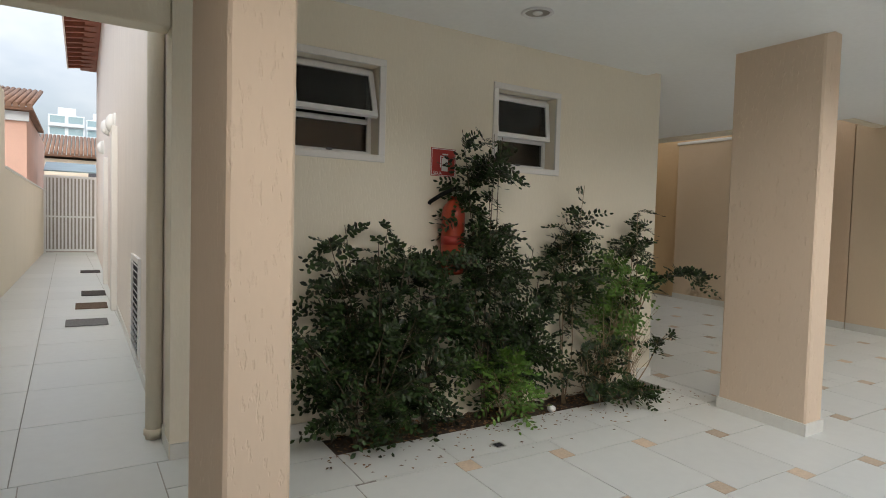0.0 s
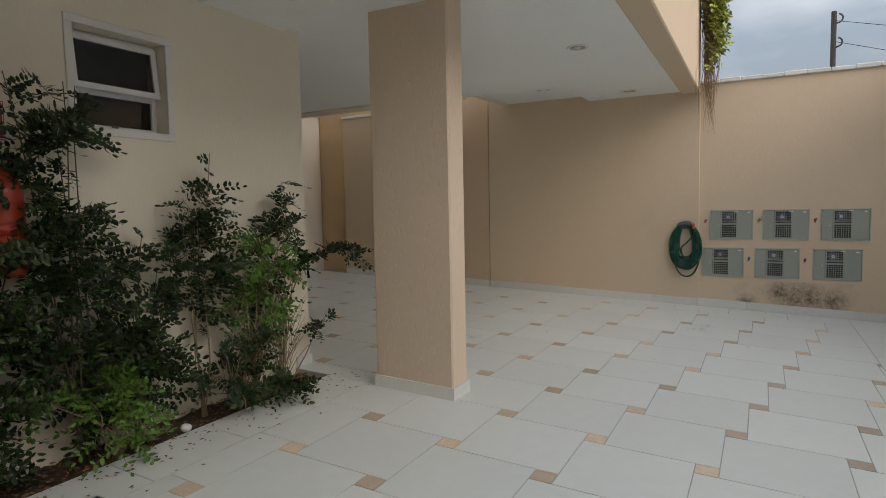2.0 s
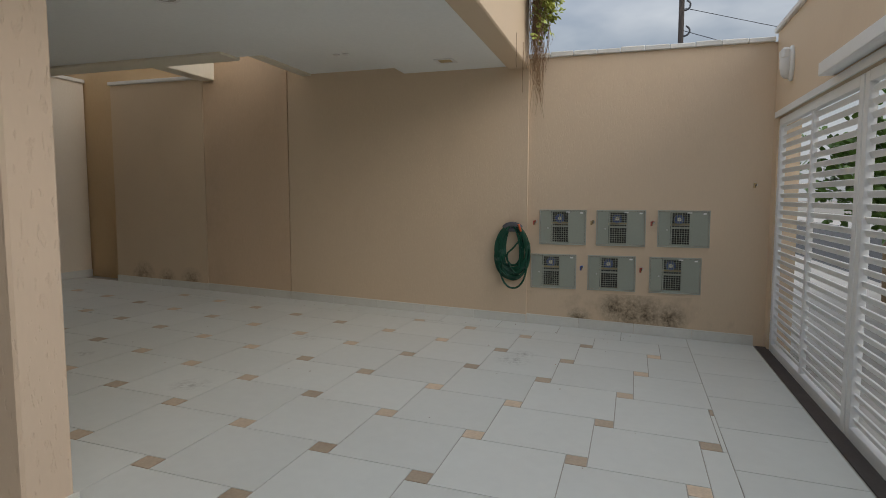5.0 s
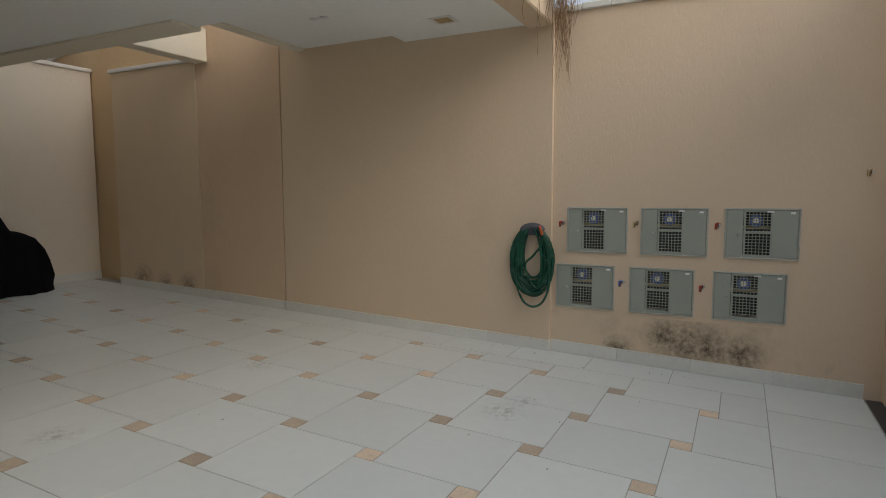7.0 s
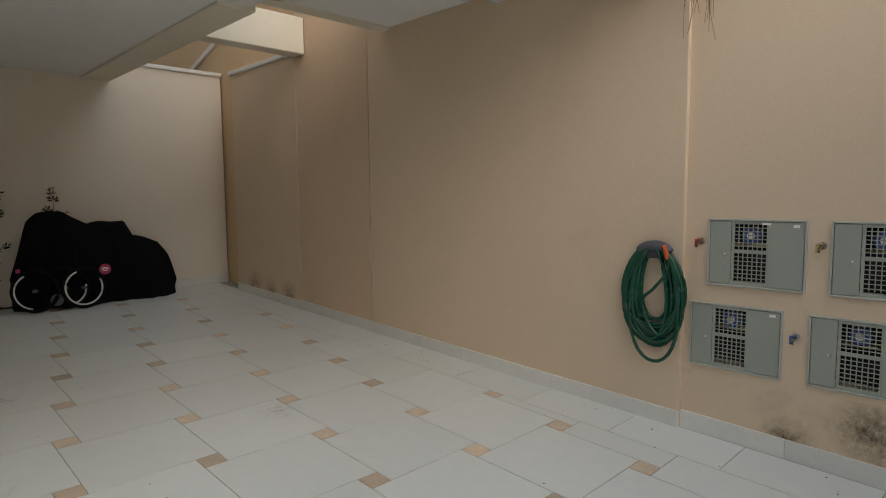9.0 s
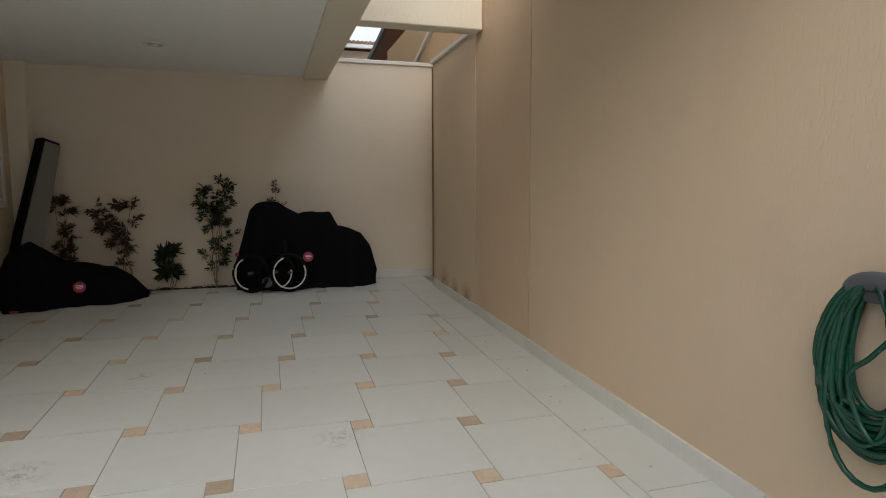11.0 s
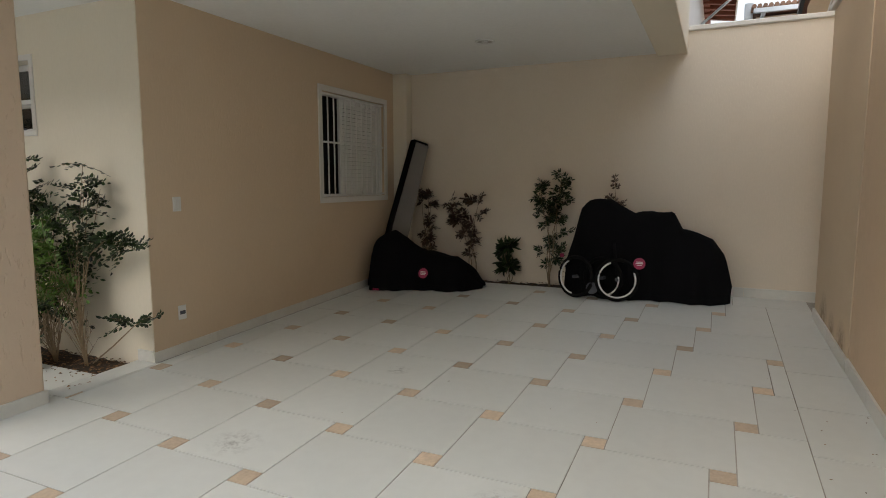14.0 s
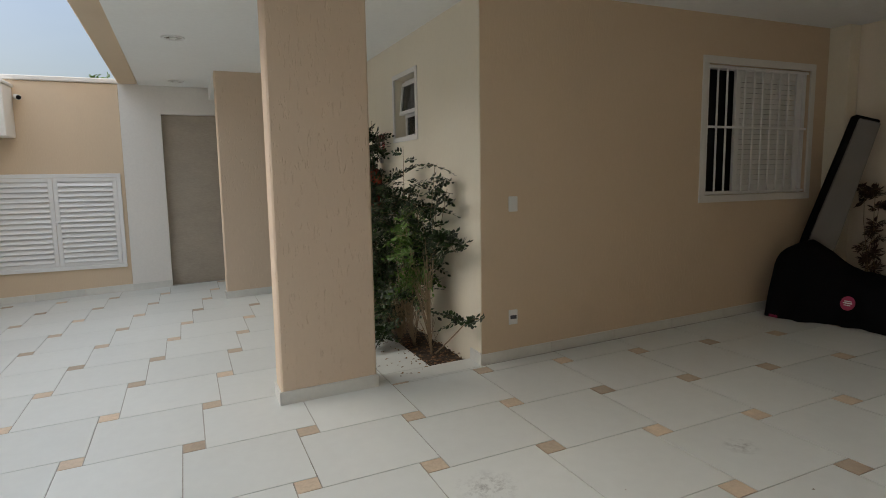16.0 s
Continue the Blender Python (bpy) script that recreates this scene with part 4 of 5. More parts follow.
def shrub(name, label, x, y, height, lean, spread, n_stem, n_rach, seed, size=0.041, low=0.15, mats=(LEAF, TWIG), group="", top=None, depth=0.5, rl=0.20, extra=(), width=0.29, bare=0, count=11):
    """Upright shrub: thin stems from one foot, side shoots, and pinnate leaves set along the shoots."""
    rng = random.Random(seed)
    z0 = fz(y) - 0.03
    sh = empty(name, label, "shrub", (x, y, z0), group)
    stems = bmesh.new()
    rach = []
    lines = []
    ymax = 0.16 if y < 7 else 0.07
    for i in range(n_stem):
        h = height * (rng.uniform(0.62, 1.0) if i else 1.0)
        ang = 2 * math.pi * i / n_stem + rng.uniform(-0.5, 0.5)
        dx = lean * h / height + math.cos(ang) * spread * (0.25 if i == 0 else rng.uniform(0.5, 1.0))
        dy = math.sin(ang) * spread * depth * (0.15 if i == 0 else 0.7)
        pts = []
        w1, w2 = rng.uniform(-.05, .05), rng.uniform(-.05, .05)
        for k in range(9):
            f = k / 8
            py = dy * f ** 1.3 + w2 * math.sin(4 * f)
            pts.append(Vector((rng.uniform(-.02, .02) * (1 - f) + dx * f ** 1.5 + w1 * math.sin(5 * f), min(py, ymax), h * f)))
        lines.append(pts)
    lines += [[Vector(p) for p in e] for e in extra]
    for pts in lines:
        part("stem", tube(bmesh.new(), pts, 0.006, 6, taper=0.35), mats[1], sh)

    def on(pts, f):
        k = min(int(f * (len(pts) - 1)), len(pts) - 2)
        return pts[k].lerp(pts[k + 1], f * (len(pts) - 1) - k)
    # shoots leave the stems upwards and outwards; each carries several leaves
    weights = [1.0] * n_stem + [0.5] * len(extra)
    made = 0
    while made < n_rach:
        pts = rng.choices(lines, weights)[0]
        f = low + (1 - low) * rng.random() ** 0.8
        base = on(pts, f)
        ang = rng.uniform(0, 2 * math.pi)
        bush = (1.15 - f) if top is None else top
        reach = spread * rng.uniform(0.25, 0.95) * max(0.22, bush)
        d = Vector((math.cos(ang), math.sin(ang) * depth, rng.uniform(0.15, 0.9)))
        e = base + d * reach
        e.y = min(e.y, ymax - 0.03)
        mid = base.lerp(e, 0.5) + Vector((0, 0, -0.02))
        tube(stems, [base, mid, e], 0.0028, 4, cap=False, taper=0.5)
        for _ in range(rng.randint(3, 6)):
            g = rng.uniform(0.3, 1.0)
            p = base.lerp(mid, g * 2) if g < 0.5 else mid.lerp(e, g * 2 - 1)
            a2 = ang + rng.uniform(-1.3, 1.3)
            dd = Vector((math.cos(a2), math.sin(a2) * 0.8, rng.uniform(-0.45, 0.65))).normalized()
            ln = rl * rng.uniform(0.6, 1.15)
            if p.y + dd.y * ln > ymax:
                dd.y = -abs(dd.y)
            p.z = max(p.z, 0.06)
            if p.z + dd.z * ln < 0.05:
                dd.z = abs(dd.z)
            rach.append((p, dd, ln))
            tube(stems, [p, p + dd * ln * 0.5 + Vector((0, 0, -0.06 * ln)), p + dd * ln * 0.92 + Vector((0, 0, -0.21 * ln))], 0.0013, 3, cap=False)
            made += 1
    # leafy tips
    for i, pts in enumerate(lines):
        for _ in range(5 if i < n_stem else 26 if i == n_stem else 7):
            p = on(pts, rng.uniform(0.84, 1.0) if i < n_stem else rng.uniform(0.40, 1.0))
            a2 = rng.uniform(0, 2 * math.pi)
            dd = Vector((math.cos(a2), math.sin(a2) * 0.7, rng.uniform(-0.2, 0.9))).normalized()
            ln = rl * rng.uniform(0.45, 0.8) * (1.0 if i < n_stem + 1 else 0.7)
            if p.y + dd.y * ln > ymax:
                dd.y = -abs(dd.y)
            rach.append((p, dd, ln))
    # bare dry twigs low down
    for _ in range(bare):
        base = on(rng.choice(lines[:n_stem]), rng.uniform(0.02, 0.3))
        e = base + Vector((rng.uniform(-0.2, 0.2), rng.uniform(-0.14, 0.02), rng.uniform(0.15, 0.5)))
        m1 = base.lerp(e, 0.5) + Vector((rng.uniform(-.03, .03), 0, 0.02))
        tube(stems, [base, m1, e], 0.003, 4, cap=False, taper=0.4)
        tube(stems, [m1, m1.lerp(e, 0.5) + Vector((rng.uniform(-.08, .08), -0.02, 0.05))], 0.002, 4, cap=False, taper=0.4)
    tagged(part("twig", stems, mats[1], sh), kind="stuff")
    v, f = leaf_cloud(rach, size, rng, count=count, width=width)
    raw("foliage", v, f, mats[0], sh)
    return sh


GR = "shrubs in the bed along the wall"
DK = "dark glossy pinnate-leaved shrub growing in the wall bed"
shrub("shrub", DK + ", broad and dense", 1.52, 3.42, 1.34, -0.02, 0.42, 10, 285, 1, mats=(LEAF, TWIG_DARK), low=0.08, group=GR, depth=0.9)
shrub("shrub", DK + ", low and spreading", 1.40, 3.38, 0.86, -0.12, 0.42, 8, 190, 2, mats=(LEAF, TWIG_DARK), low=0.08, group=GR, depth=1.0)
shrub("shrub", DK + ", dense", 1.90, 3.44, 1.24, 0.0, 0.36, 9, 195, 3, mats=(LEAF, TWIG_DARK), low=0.08, group=GR, depth=0.8)
shrub("shrub", "dark glossy pinnate-leaved shrub, the tallest in the bed", 2.39, 3.45, 1.98, -0.10, 0.29, 7, 320, 4, mats=(LEAF, TWIG_DARK), low=0.14, group=GR, top=0.5)
shrub("shrub", DK + ", bushy", 2.70, 3.45, 1.20, 0.0, 0.36, 8, 210, 5, mats=(LEAF, TWIG_DARK), low=0.12, group=GR)
shrub("shrub", "fresh green low shrub growing in the wall bed", 2.50, 3.38, 0.50, 0.0, 0.32, 6, 80, 6, low=0.1, mats=(LEAF_LIGHT, TWIG), group=GR)
shrub("shrub", DK + ", slender", 3.16, 3.47, 1.68, 0.03, 0.24, 4, 140, 7, low=0.35, group=GR, top=0.75)
shrub("shrub", "bright green bushy shrub with bare lower stems", 3.55, 3.42, 1.18, 0.08, 0.30, 9, 100, 8, low=0.52, mats=(LEAF_LIGHT, TWIG), group=GR, bare=40)
shrub("shrub", "slender shrub with bare twigs and an arching side branch", 3.86, 3.45, 1.50, 0.0, 0.24, 7, 95, 9, low=0.36, group=GR, bare=42, rl=0.16,
      extra=(((0.02, 0, 0.55), (0.18, -0.04, 0.86), (0.40, -0.08, 0.97), (0.62, -0.12, 0.98), (0.82, -0.15, 0.93)),
             ((0.08, 0, 0.03), (0.28, 0.03, 0.18), (0.45, 0.07, 0.33), (0.58, 0.09, 0.41), (0.68, 0.10, 0.42))))
shrub("shrub", "thin trailing shrub with mostly bare twigs", 3.35, 3.36, 0.5, 0.05, 0.34, 7, 45, 10, low=0.2, group=GR, bare=30,
      extra=(((0, 0, 0.05), (0.10, -0.10, 0.17), (0.20, -0.20, 0.17), (0.30, -0.27, 0.10)), ((0, 0, 0.05), (-0.08, -0.10, 0.16), (-0.14, -0.20, 0.15), (-0.18, -0.25, 0.09))))

GB = "young plants along the rear wall"
YP = dict(group=GB, rl=0.075, width=0.15, count=8, depth=0.3, top=0.7)
shrub("young_plant", "reddish-leaved young plant against the rear wall", 4.84, 7.33, 1.10, 0.0, 0.16, 3, 60, 21, low=0.4, mats=(LEAF_BACK, TWIG), size=0.062, **YP)
shrub("young_plant", "sparse reddish young plant against the rear wall", 5.46, 7.33, 1.08, -0.05, 0.28, 4, 56, 22, low=0.42, mats=(LEAF_BACK, TWIG), size=0.072, **YP)
shrub("young_plant", "small dark green seedling against the rear wall", 5.92, 7.33, 0.52, 0.0, 0.13, 3, 30, 23, low=0.3, size=0.10, **YP)
shrub("young_plant", "upright dark green young plant against the rear wall", 6.40, 7.33, 1.34, 0.12, 0.24, 5, 150, 24, low=0.18, size=0.058, **YP)
shrub("young_plant", "thin young plant standing behind the covered bicycles", 7.14, 7.34, 1.33, 0.0, 0.13, 3, 30, 25, low=0.62, mats=(LEAF_BACK, TWIG), size=0.045, **YP)


def bed(name, x0, x1, y0, y1, label, seed, n, sunk=0.045):
    rng = random.Random(seed)
    b = empty(name, label, "planting bed", (x0, y0, fz(y0)), kind="structure")
    nx, ny = int((x1 - x0) / 0.05), max(3, int((y1 - y0) / 0.05))
    v, f = [], []
    for j in range(ny + 1):
        for i in range(nx + 1):
            x, y = (x1 - x0) * i / nx, (y1 - y0) * j / ny
            v.append((x, y, SLOPE * y - sunk + rng.uniform(-0.012, 0.014)))
    for j in range(ny):
        for i in range(nx):
            a = j * (nx + 1) + i
            f.append((a, a + 1, a + nx + 2, a + nx + 1))
    raw("soil", v, f, SOIL, b, smooth=True)
    v, f = [], []
    for _ in range(n):
        x, y, a, l = rng.uniform(0.01, x1 - x0 - 0.01), rng.uniform(0.01, y1 - y0 - 0.01), rng.uniform(0, 6.28), rng.uniform(0.018, 0.04)
        c, s = math.cos(a) * l, math.sin(a) * l
        z = SLOPE * y - sunk + 0.015 + rng.uniform(0, 0.012)
        k = len(v)
        v += [(x, y, z), (x + c * 0.5 - s * 0.3, y + s * 0.5 + c * 0.3, z + 0.006), (x + c, y + s, z + rng.uniform(-0.004, 0.008)), (x + c * 0.5 + s * 0.3, y + s * 0.5 - c * 0.3, z + 0.004)]
        f.append((k, k + 1, k + 2, k + 3))
    tagged(raw("leaf_litter", v, f, LITTER, b), kind="stuff")


bed("planting_bed_1", *BED, "narrow soil bed with dry leaf litter along the wall", 3, 900)
bed("planting_bed_2", *BACKBED, "narrow soil bed at the foot of the rear wall", 5, 120, 0.016)

# fallen leaves on the tiles
rng = random.Random(11)
v, f = [], []
for _ in range(210):
    x = rng.uniform(1.1, 4.3)
    y = 3.29 - abs(rng.gauss(0, 0.17))
    l, a = rng.uniform(0.014, 0.032), rng.uniform(0, 6.28)
    c, s = math.cos(a) * l, math.sin(a) * l
    z = fz(y) + 0.003
    k = len(v)
    v += [(x, y, z), (x + c * .5 - s * .28, y + s * .5 + c * .28, z + 0.006), (x + c, y + s, z + 0.003), (x + c * .5 + s * .28, y + s * .5 - c * .28, z + 0.005)]
    f.append((k, k + 1, k + 2, k + 3))
for _ in range(60):
    x, y = (rng.uniform(5.0, 8.9), rng.uniform(-0.5, 5.0)) if rng.random() < 0.4 else (8.95 - abs(rng.gauss(0, 0.25)), rng.uniform(-0.5, 4.5))
    l, a = rng.uniform(0.006, 0.02), rng.uniform(0, 6.28)
    c, s = math.cos(a) * l, math.sin(a) * l
    z = fz(y) + 0.003
    k = len(v)
    v += [(x, y, z), (x + c * .5 - s * .3, y + s * .5 + c * .3, z + 0.004), (x + c, y + s, z + 0.002), (x + c * .5 + s * .3, y + s * .5 - c * .3, z + 0.004)]
    f.append((k, k + 1, k + 2, k + 3))
tagged(raw("fallen_leaves", v, f, LITTER), "small dry brown leaves scattered on the tiles", "leaves", kind="stuff")


def creeper():
    c = empty("hanging_creeper", "creeper with green leaves and dry trailing roots on the parapet", "creeper", (8.90, 1.05, 3.95))
    rng = random.Random(9)
    vines = bmesh.new()
    rach = []
    for i in range(110):
        x, y = rng.uniform(-0.20, 0.08), rng.uniform(-0.20, 0.02)
        ln = rng.uniform(0.9, 1.75)
        pts, px, py = [], x, y
        for k in range(15):
            px += rng.uniform(-0.04, 0.04) - 0.06 * (px + 0.05)
            py += rng.uniform(-0.03, 0.03) - 0.1 * (py + 0.1)
            pts.append(Vector((min(px, 0.14), min(py, 0.015), 0.05 - ln * k / 14 + rng.uniform(-.02, .02))))
        tube(vines, pts, 0.0035, 4, cap=False, taper=0.4)
        for _ in range(11):
            p = pts[rng.randint(0, 7)] + Vector((rng.uniform(-.07, .07), rng.uniform(-.1, .02), rng.uniform(-.1, .35)))
            rach.append((p, Vector((rng.uniform(-1, 1), rng.uniform(-1, .2), rng.uniform(-1, .3))), rng.uniform(0.05, 0.1)))
    part("dry_vines", vines, DRY, c)
    v, f = leaf_cloud(rach, 0.05, rng, count=4, width=0.36)
    raw("foliage", v, f, LEAF_IVY, c)
    for x, ln in ((-0.75, 0.35), (-0.42, 0.55), (-0.38, 0.3)):
        part("strand", tube(bmesh.new(), [(x + rng.uniform(-.02, .02), -0.004, -1.0 - ln * k / 5 * 0.9) for k in range(6)], 0.002, 4, cap=False), DRY, c)


creeper()


# ---------------------------------------------------------------- covered bicycles
def drape(name, outline, y_mid, depth, parent, skew, seed):
    """Cloth hung over bulky things: ridge heights along x, falling to the floor front and back with folds."""
    rng = random.Random(seed)
    n, m = 60, 26
    xs = [p[0] for p in outline]
    zs = [p[1] for p in outline]
    verts, faces = [], []
    ph = [rng.uniform(0, 6.28) for _ in range(6)]
    for i in range(n + 1):
        x = xs[0] + (xs[-1] - xs[0]) * i / n
        top = float(np.interp(x, xs, zs))
        end = min(1.0, 6 * min(i, n - i) / n + 0.35)
        for j in range(m + 1):
            u = j / m * 2 - 1
            s = math.copysign(abs(u) ** 0.8, u)
            hgt = top * (1 - abs(u) ** 2.6) if abs(u) < 0.999 else 0.0
            fold = 0.028 * math.sin(9 * x + ph[0] + 2 * u) + 0.018 * math.sin(23 * x + ph[1]) * abs(u) + 0.012 * math.sin(41 * x + ph[2]) * u * u
            y = y_mid + skew * (x - xs[0]) + s * depth * end * (0.75 + 0.25 * top / max(zs)) + fold * (abs(u) ** 0.7)
            z = max(0.004, hgt + 0.02 * math.sin(13 * x + ph[3]) * (1 - abs(u)) + 0.012 * noise.noise((x * 6, u * 4, seed)))
            verts.append((x + 0.02 * noise.noise((x * 4, u * 3, seed + 9)), y, z + SLOPE * (y)))
            if j and i:
                a = i * (m + 1) + j
                faces.append((a, a - 1, a - m - 2, a - m - 1))
    return raw(name, verts, faces, BLACK, parent, smooth=True)


def wheel(parent, m, arc=(95, 380)):
    w = part("wheel", tube(bmesh.new(), [m @ Vector((0.205 * math.cos(a), 0, 0.205 * math.sin(a))) for a in [2 * math.pi * k / 40 for k in range(41)]], 0.019, 8, cap=False), RUBBER, parent)
    part("rim", tube(bmesh.new(), [m @ Vector((0.182 * math.cos(a), -0.012, 0.182 * math.sin(a))) for a in [radians(arc[0] + (arc[1] - arc[0]) * k / 40) for k in range(41)]], 0.009, 8, cap=False), ALU, w)
    part("hub", tube(bmesh.new(), [m @ Vector((0, -0.04, 0)), m @ Vector((0, 0.04, 0))], 0.018, 10), SLATE, w)
    sp = bmesh.new()
    for k in range(18):
        a = 2 * math.pi * k / 18
        tube(sp, [m @ Vector((0.015 * math.cos(a), 0.02 * (-1) ** k, 0.015 * math.sin(a))), m @ Vector((0.178 * math.cos(a + 0.15), 0, 0.178 * math.sin(a + 0.15)))], 0.0012, 4, cap=False)
    tagged(part("spoke_set", sp, RUBBER, w), kind="stuff")


def label_disc(parent, m):
    d = part("label", lathe(bmesh.new(), [(0.058, 0), (0.058, 0.003)], m, 24), MAGENTA, parent, "round magenta label with pale lettering")
    part("lettering", boxes((-0.036, 0.036, -0.004, 0.006, 0.003, 0.0045), (-0.03, 0.03, 0.012, 0.02, 0.003, 0.0045), (-0.026, 0.026, -0.02, -0.013, 0.003, 0.0045), m=m), PLASTIC, d)


bikes = empty("covered_bicycles", "bicycles under a black cloth cover with wheels showing", "bicycles", (0, 0, 0))
drape("cover", [(6.66, 0.35), (6.74, 0.62), (6.82, 0.92), (6.90, 0.99), (7.02, 1.03), (7.14, 1.05), (7.26, 0.96), (7.38, 0.86), (7.55, 0.92), (7.75, 0.92), (7.84, 0.72), (7.98, 0.70), (8.12, 0.66), (8.24, 0.48), (8.31, 0.20)], 7.08, 0.17, bikes, 0, 5)
wheel(bikes, Matrix.Translation((7.25, 6.80, 0.484)) @ Matrix.Rotation(radians(8), 4, "Z") @ Matrix.Rotation(radians(-6), 4, "X"), (110, 385))
wheel(bikes, Matrix.Translation((6.82, 6.84, 0.487)) @ Matrix.Rotation(radians(-24), 4, "Z") @ Matrix.Rotation(radians(-5), 4, "X"), (120, 262))
wheel(bikes, Matrix.Translation((7.10, 6.855, 0.487)) @ Matrix.Rotation(radians(-18), 4, "Z"), (-75, 10))
part("chain_guard", lathe(bmesh.new(), [(0.062, 0), (0.062, 0.006), (0.05, 0.012)], Matrix.Translation((7.00, 6.80, 0.38)) @ Matrix.Rotation(radians(84), 4, "X"), 24), SLATE, bikes, "round grey plastic guard")
part("reflector", boxes((6.66, 6.70, 6.80, 6.81, 0.69, 0.73), bevel=0.004), MAGENTA, bikes, "small red reflector")
label_disc(bikes, Matrix.Translation((7.465, 6.80, 0.662)) @ Matrix.Rotation(radians(82), 4, "X"))
part("fork", tube(bmesh.new(), [(7.25, 6.84, 0.484), (7.22, 6.86, 0.70), (7.20, 6.90, 0.85)], 0.014, 8), RUBBER, bikes)

bag = empty("covered_heap", "low heap under a black cloth cover in the corner", "covered heap", (0, 0, 0))
drape("cover", [(4.39, 0.12), (4.45, 0.42), (4.54, 0.58), (4.66, 0.64), (4.80, 0.58), (4.94, 0.47), (5.06, 0.40), (5.24, 0.40), (5.40, 0.36), (5.54, 0.24), (5.64, 0.12), (5.74, 0.04)], 6.68, 0.33, bag, 0.22, 8)
label_disc(bag, Matrix.Translation((5.17, 6.53, 0.46)) @ Matrix.Rotation(radians(74), 4, "X"))
part("tag", boxes((4.60, 4.68, 6.372, 6.376, 0.252, 0.275)), MAGENTA, bag)

board = empty("padded_board_bag", "tall padded grey bag with black edges leaning in the corner", "board bag", (4.53, 6.93, 0.60))


def board_mesh(w0, w1, t, ln, inset=0.0):
    bm = bmesh.new()
    vs = []
    for z, w in ((inset, w0), (ln * 0.25, w0 * 1.02), (ln - inset, w1)):
        vs.append([bm.verts.new((x, y, z)) for x, y in ((-w / 2 + inset, -t / 2), (w / 2 - inset, -t / 2), (w / 2 - inset, t / 2), (-w / 2 + inset, t / 2))])
    for a, b in zip(vs, vs[1:]):
        for k in range(4):
            bm.faces.new((a[k], a[(k + 1) % 4], b[(k + 1) % 4], b[k]))
    bm.faces.new(vs[0][::-1])
    bm.faces.new(vs[-1])
    bmesh.ops.bevel(bm, geom=bm.edges[:], offset=0.008, segments=2, affect="EDGES")
    return bm


up_dir = (Vector((4.75, 7.28, 1.97)) - Vector((4.53, 6.93, 0.60))).normalized()
back_dir = Vector((-0.74, 0.67, 0))
back_dir = (back_dir - back_dir.dot(up_dir) * up_dir).normalized()
lean_m = Matrix((back_dir.cross(up_dir), back_dir, up_dir)).transposed().to_4x4()
edge = board_mesh(0.25, 0.20, 0.12, 1.44)
edge.transform(lean_m)
part("black_edge", edge, BLACK, board)
face = board_mesh(0.235, 0.185, 0.02, 1.42, 0.006)
face.transform(lean_m @ Matrix.Translation((0.022, -0.058, 0.002)))
part("grey_face", face, GREYCLOTH, board)


fd = empty("floor_drain", "small square dark floor drain grate", "floor drain", (2.16, 3.0, fz(3.0)))
part("grate", boxes((-0.035, 0.035, -0.035, -0.028, 0.001, 0.005), (-0.035, 0.035, 0.028, 0.035, 0.001, 0.005), (-0.035, -0.028, -0.028, 0.028, 0.001, 0.005), (0.028, 0.035, -0.028, 0.028, 0.001, 0.005)), STEEL, fd)
# flat black plate painted as the shaded hole under the grate
part("sump", boxes((-0.028, 0.028, -0.028, 0.028, 0.0005, 0.003)), DARK, fd)
stn = bmesh.new()
bmesh.ops.create_icosphere(stn, subdivisions=3, radius=0.032)
for vv in stn.verts:
    vv.co *= 1 + 0.3 * noise.noise(vv.co * 18)
    vv.co.z *= 0.8
tagged(part("white_stone", stn, PLASTIC), "small white stone lying in the planting bed", "stone").location = (2.93, 3.36, fz(3.36) + 0.0)


# ---------------------------------------------------------------- side passage
PASS_Z = SLOPE * 3.8


def doormat(x0, x1, y0, y1, mat, label):
    d = empty("doormat", label, "doormat", ((x0 + x1) / 2, (y0 + y1) / 2, PASS_Z), "doormats in the passage")
    w, h = (x1 - x0) / 2, (y1 - y0) / 2
    part("mat", boxes((-w, w, -h, h, 0.0, 0.014), bevel=0.004), mat, d)


doormat(-0.24, 0.20, 8.19, 8.68, MAT_GREY, "grey doormat on the passage tiles")
doormat(-0.15, 0.24, 9.62, 10.2, MAT_BROWN, "brown coir doormat on the passage tiles")
doormat(-0.08, 0.26, 11.1, 11.75, MAT_DARK, "dark doormat on the passage tiles")
doormat(-0.10, 0.28, 15.3, 15.9, MAT_DARK, "dark doormat far along the passage")

pipe = empty("downpipe", "beige painted downpipe on the passage corner", "downpipe", (0.293, 4.02, PASS_Z))
part("tube", tube(bmesh.new(), [(0, 0, 0), (0, 0, 3.1)], 0.046, 18), CREAM, pipe)
for z in (0.02, 2.62):
    part("collar", lathe(bmesh.new(), [(0.047, 0), (0.055, 0.004), (0.055, 0.035), (0.047, 0.04)], Matrix.Translation((0, 0, z)), 18), CREAM, pipe)

vent = empty("louvre_vent", "white louvred vent low in the passage wall", "vent", (0.34, 5.6, 0.2))
part("frame", boxes((-0.02, 0, 0, 0.05, 0, 0.9), (-0.02, 0, 0.80, 0.85, 0, 0.9), (-0.02, 0, 0.05, 0.80, 0, 0.05), (-0.02, 0, 0.05, 0.80, 0.85, 0.9)), ALU, vent)
# black sheet paints the shade between the slats
part("backing", boxes((-0.002, 0, 0.05, 0.80, 0.05, 0.85)), DARK, vent)
for i in range(14):
    part("slat", boxes((-0.002, 0.002, 0.05, 0.80, -0.03, 0.03), m=Matrix.Translation((-0.012, 0, 0.08 + i * 0.057)) @ Matrix.Rotation(radians(-35), 4, "Y")), ALU, vent)

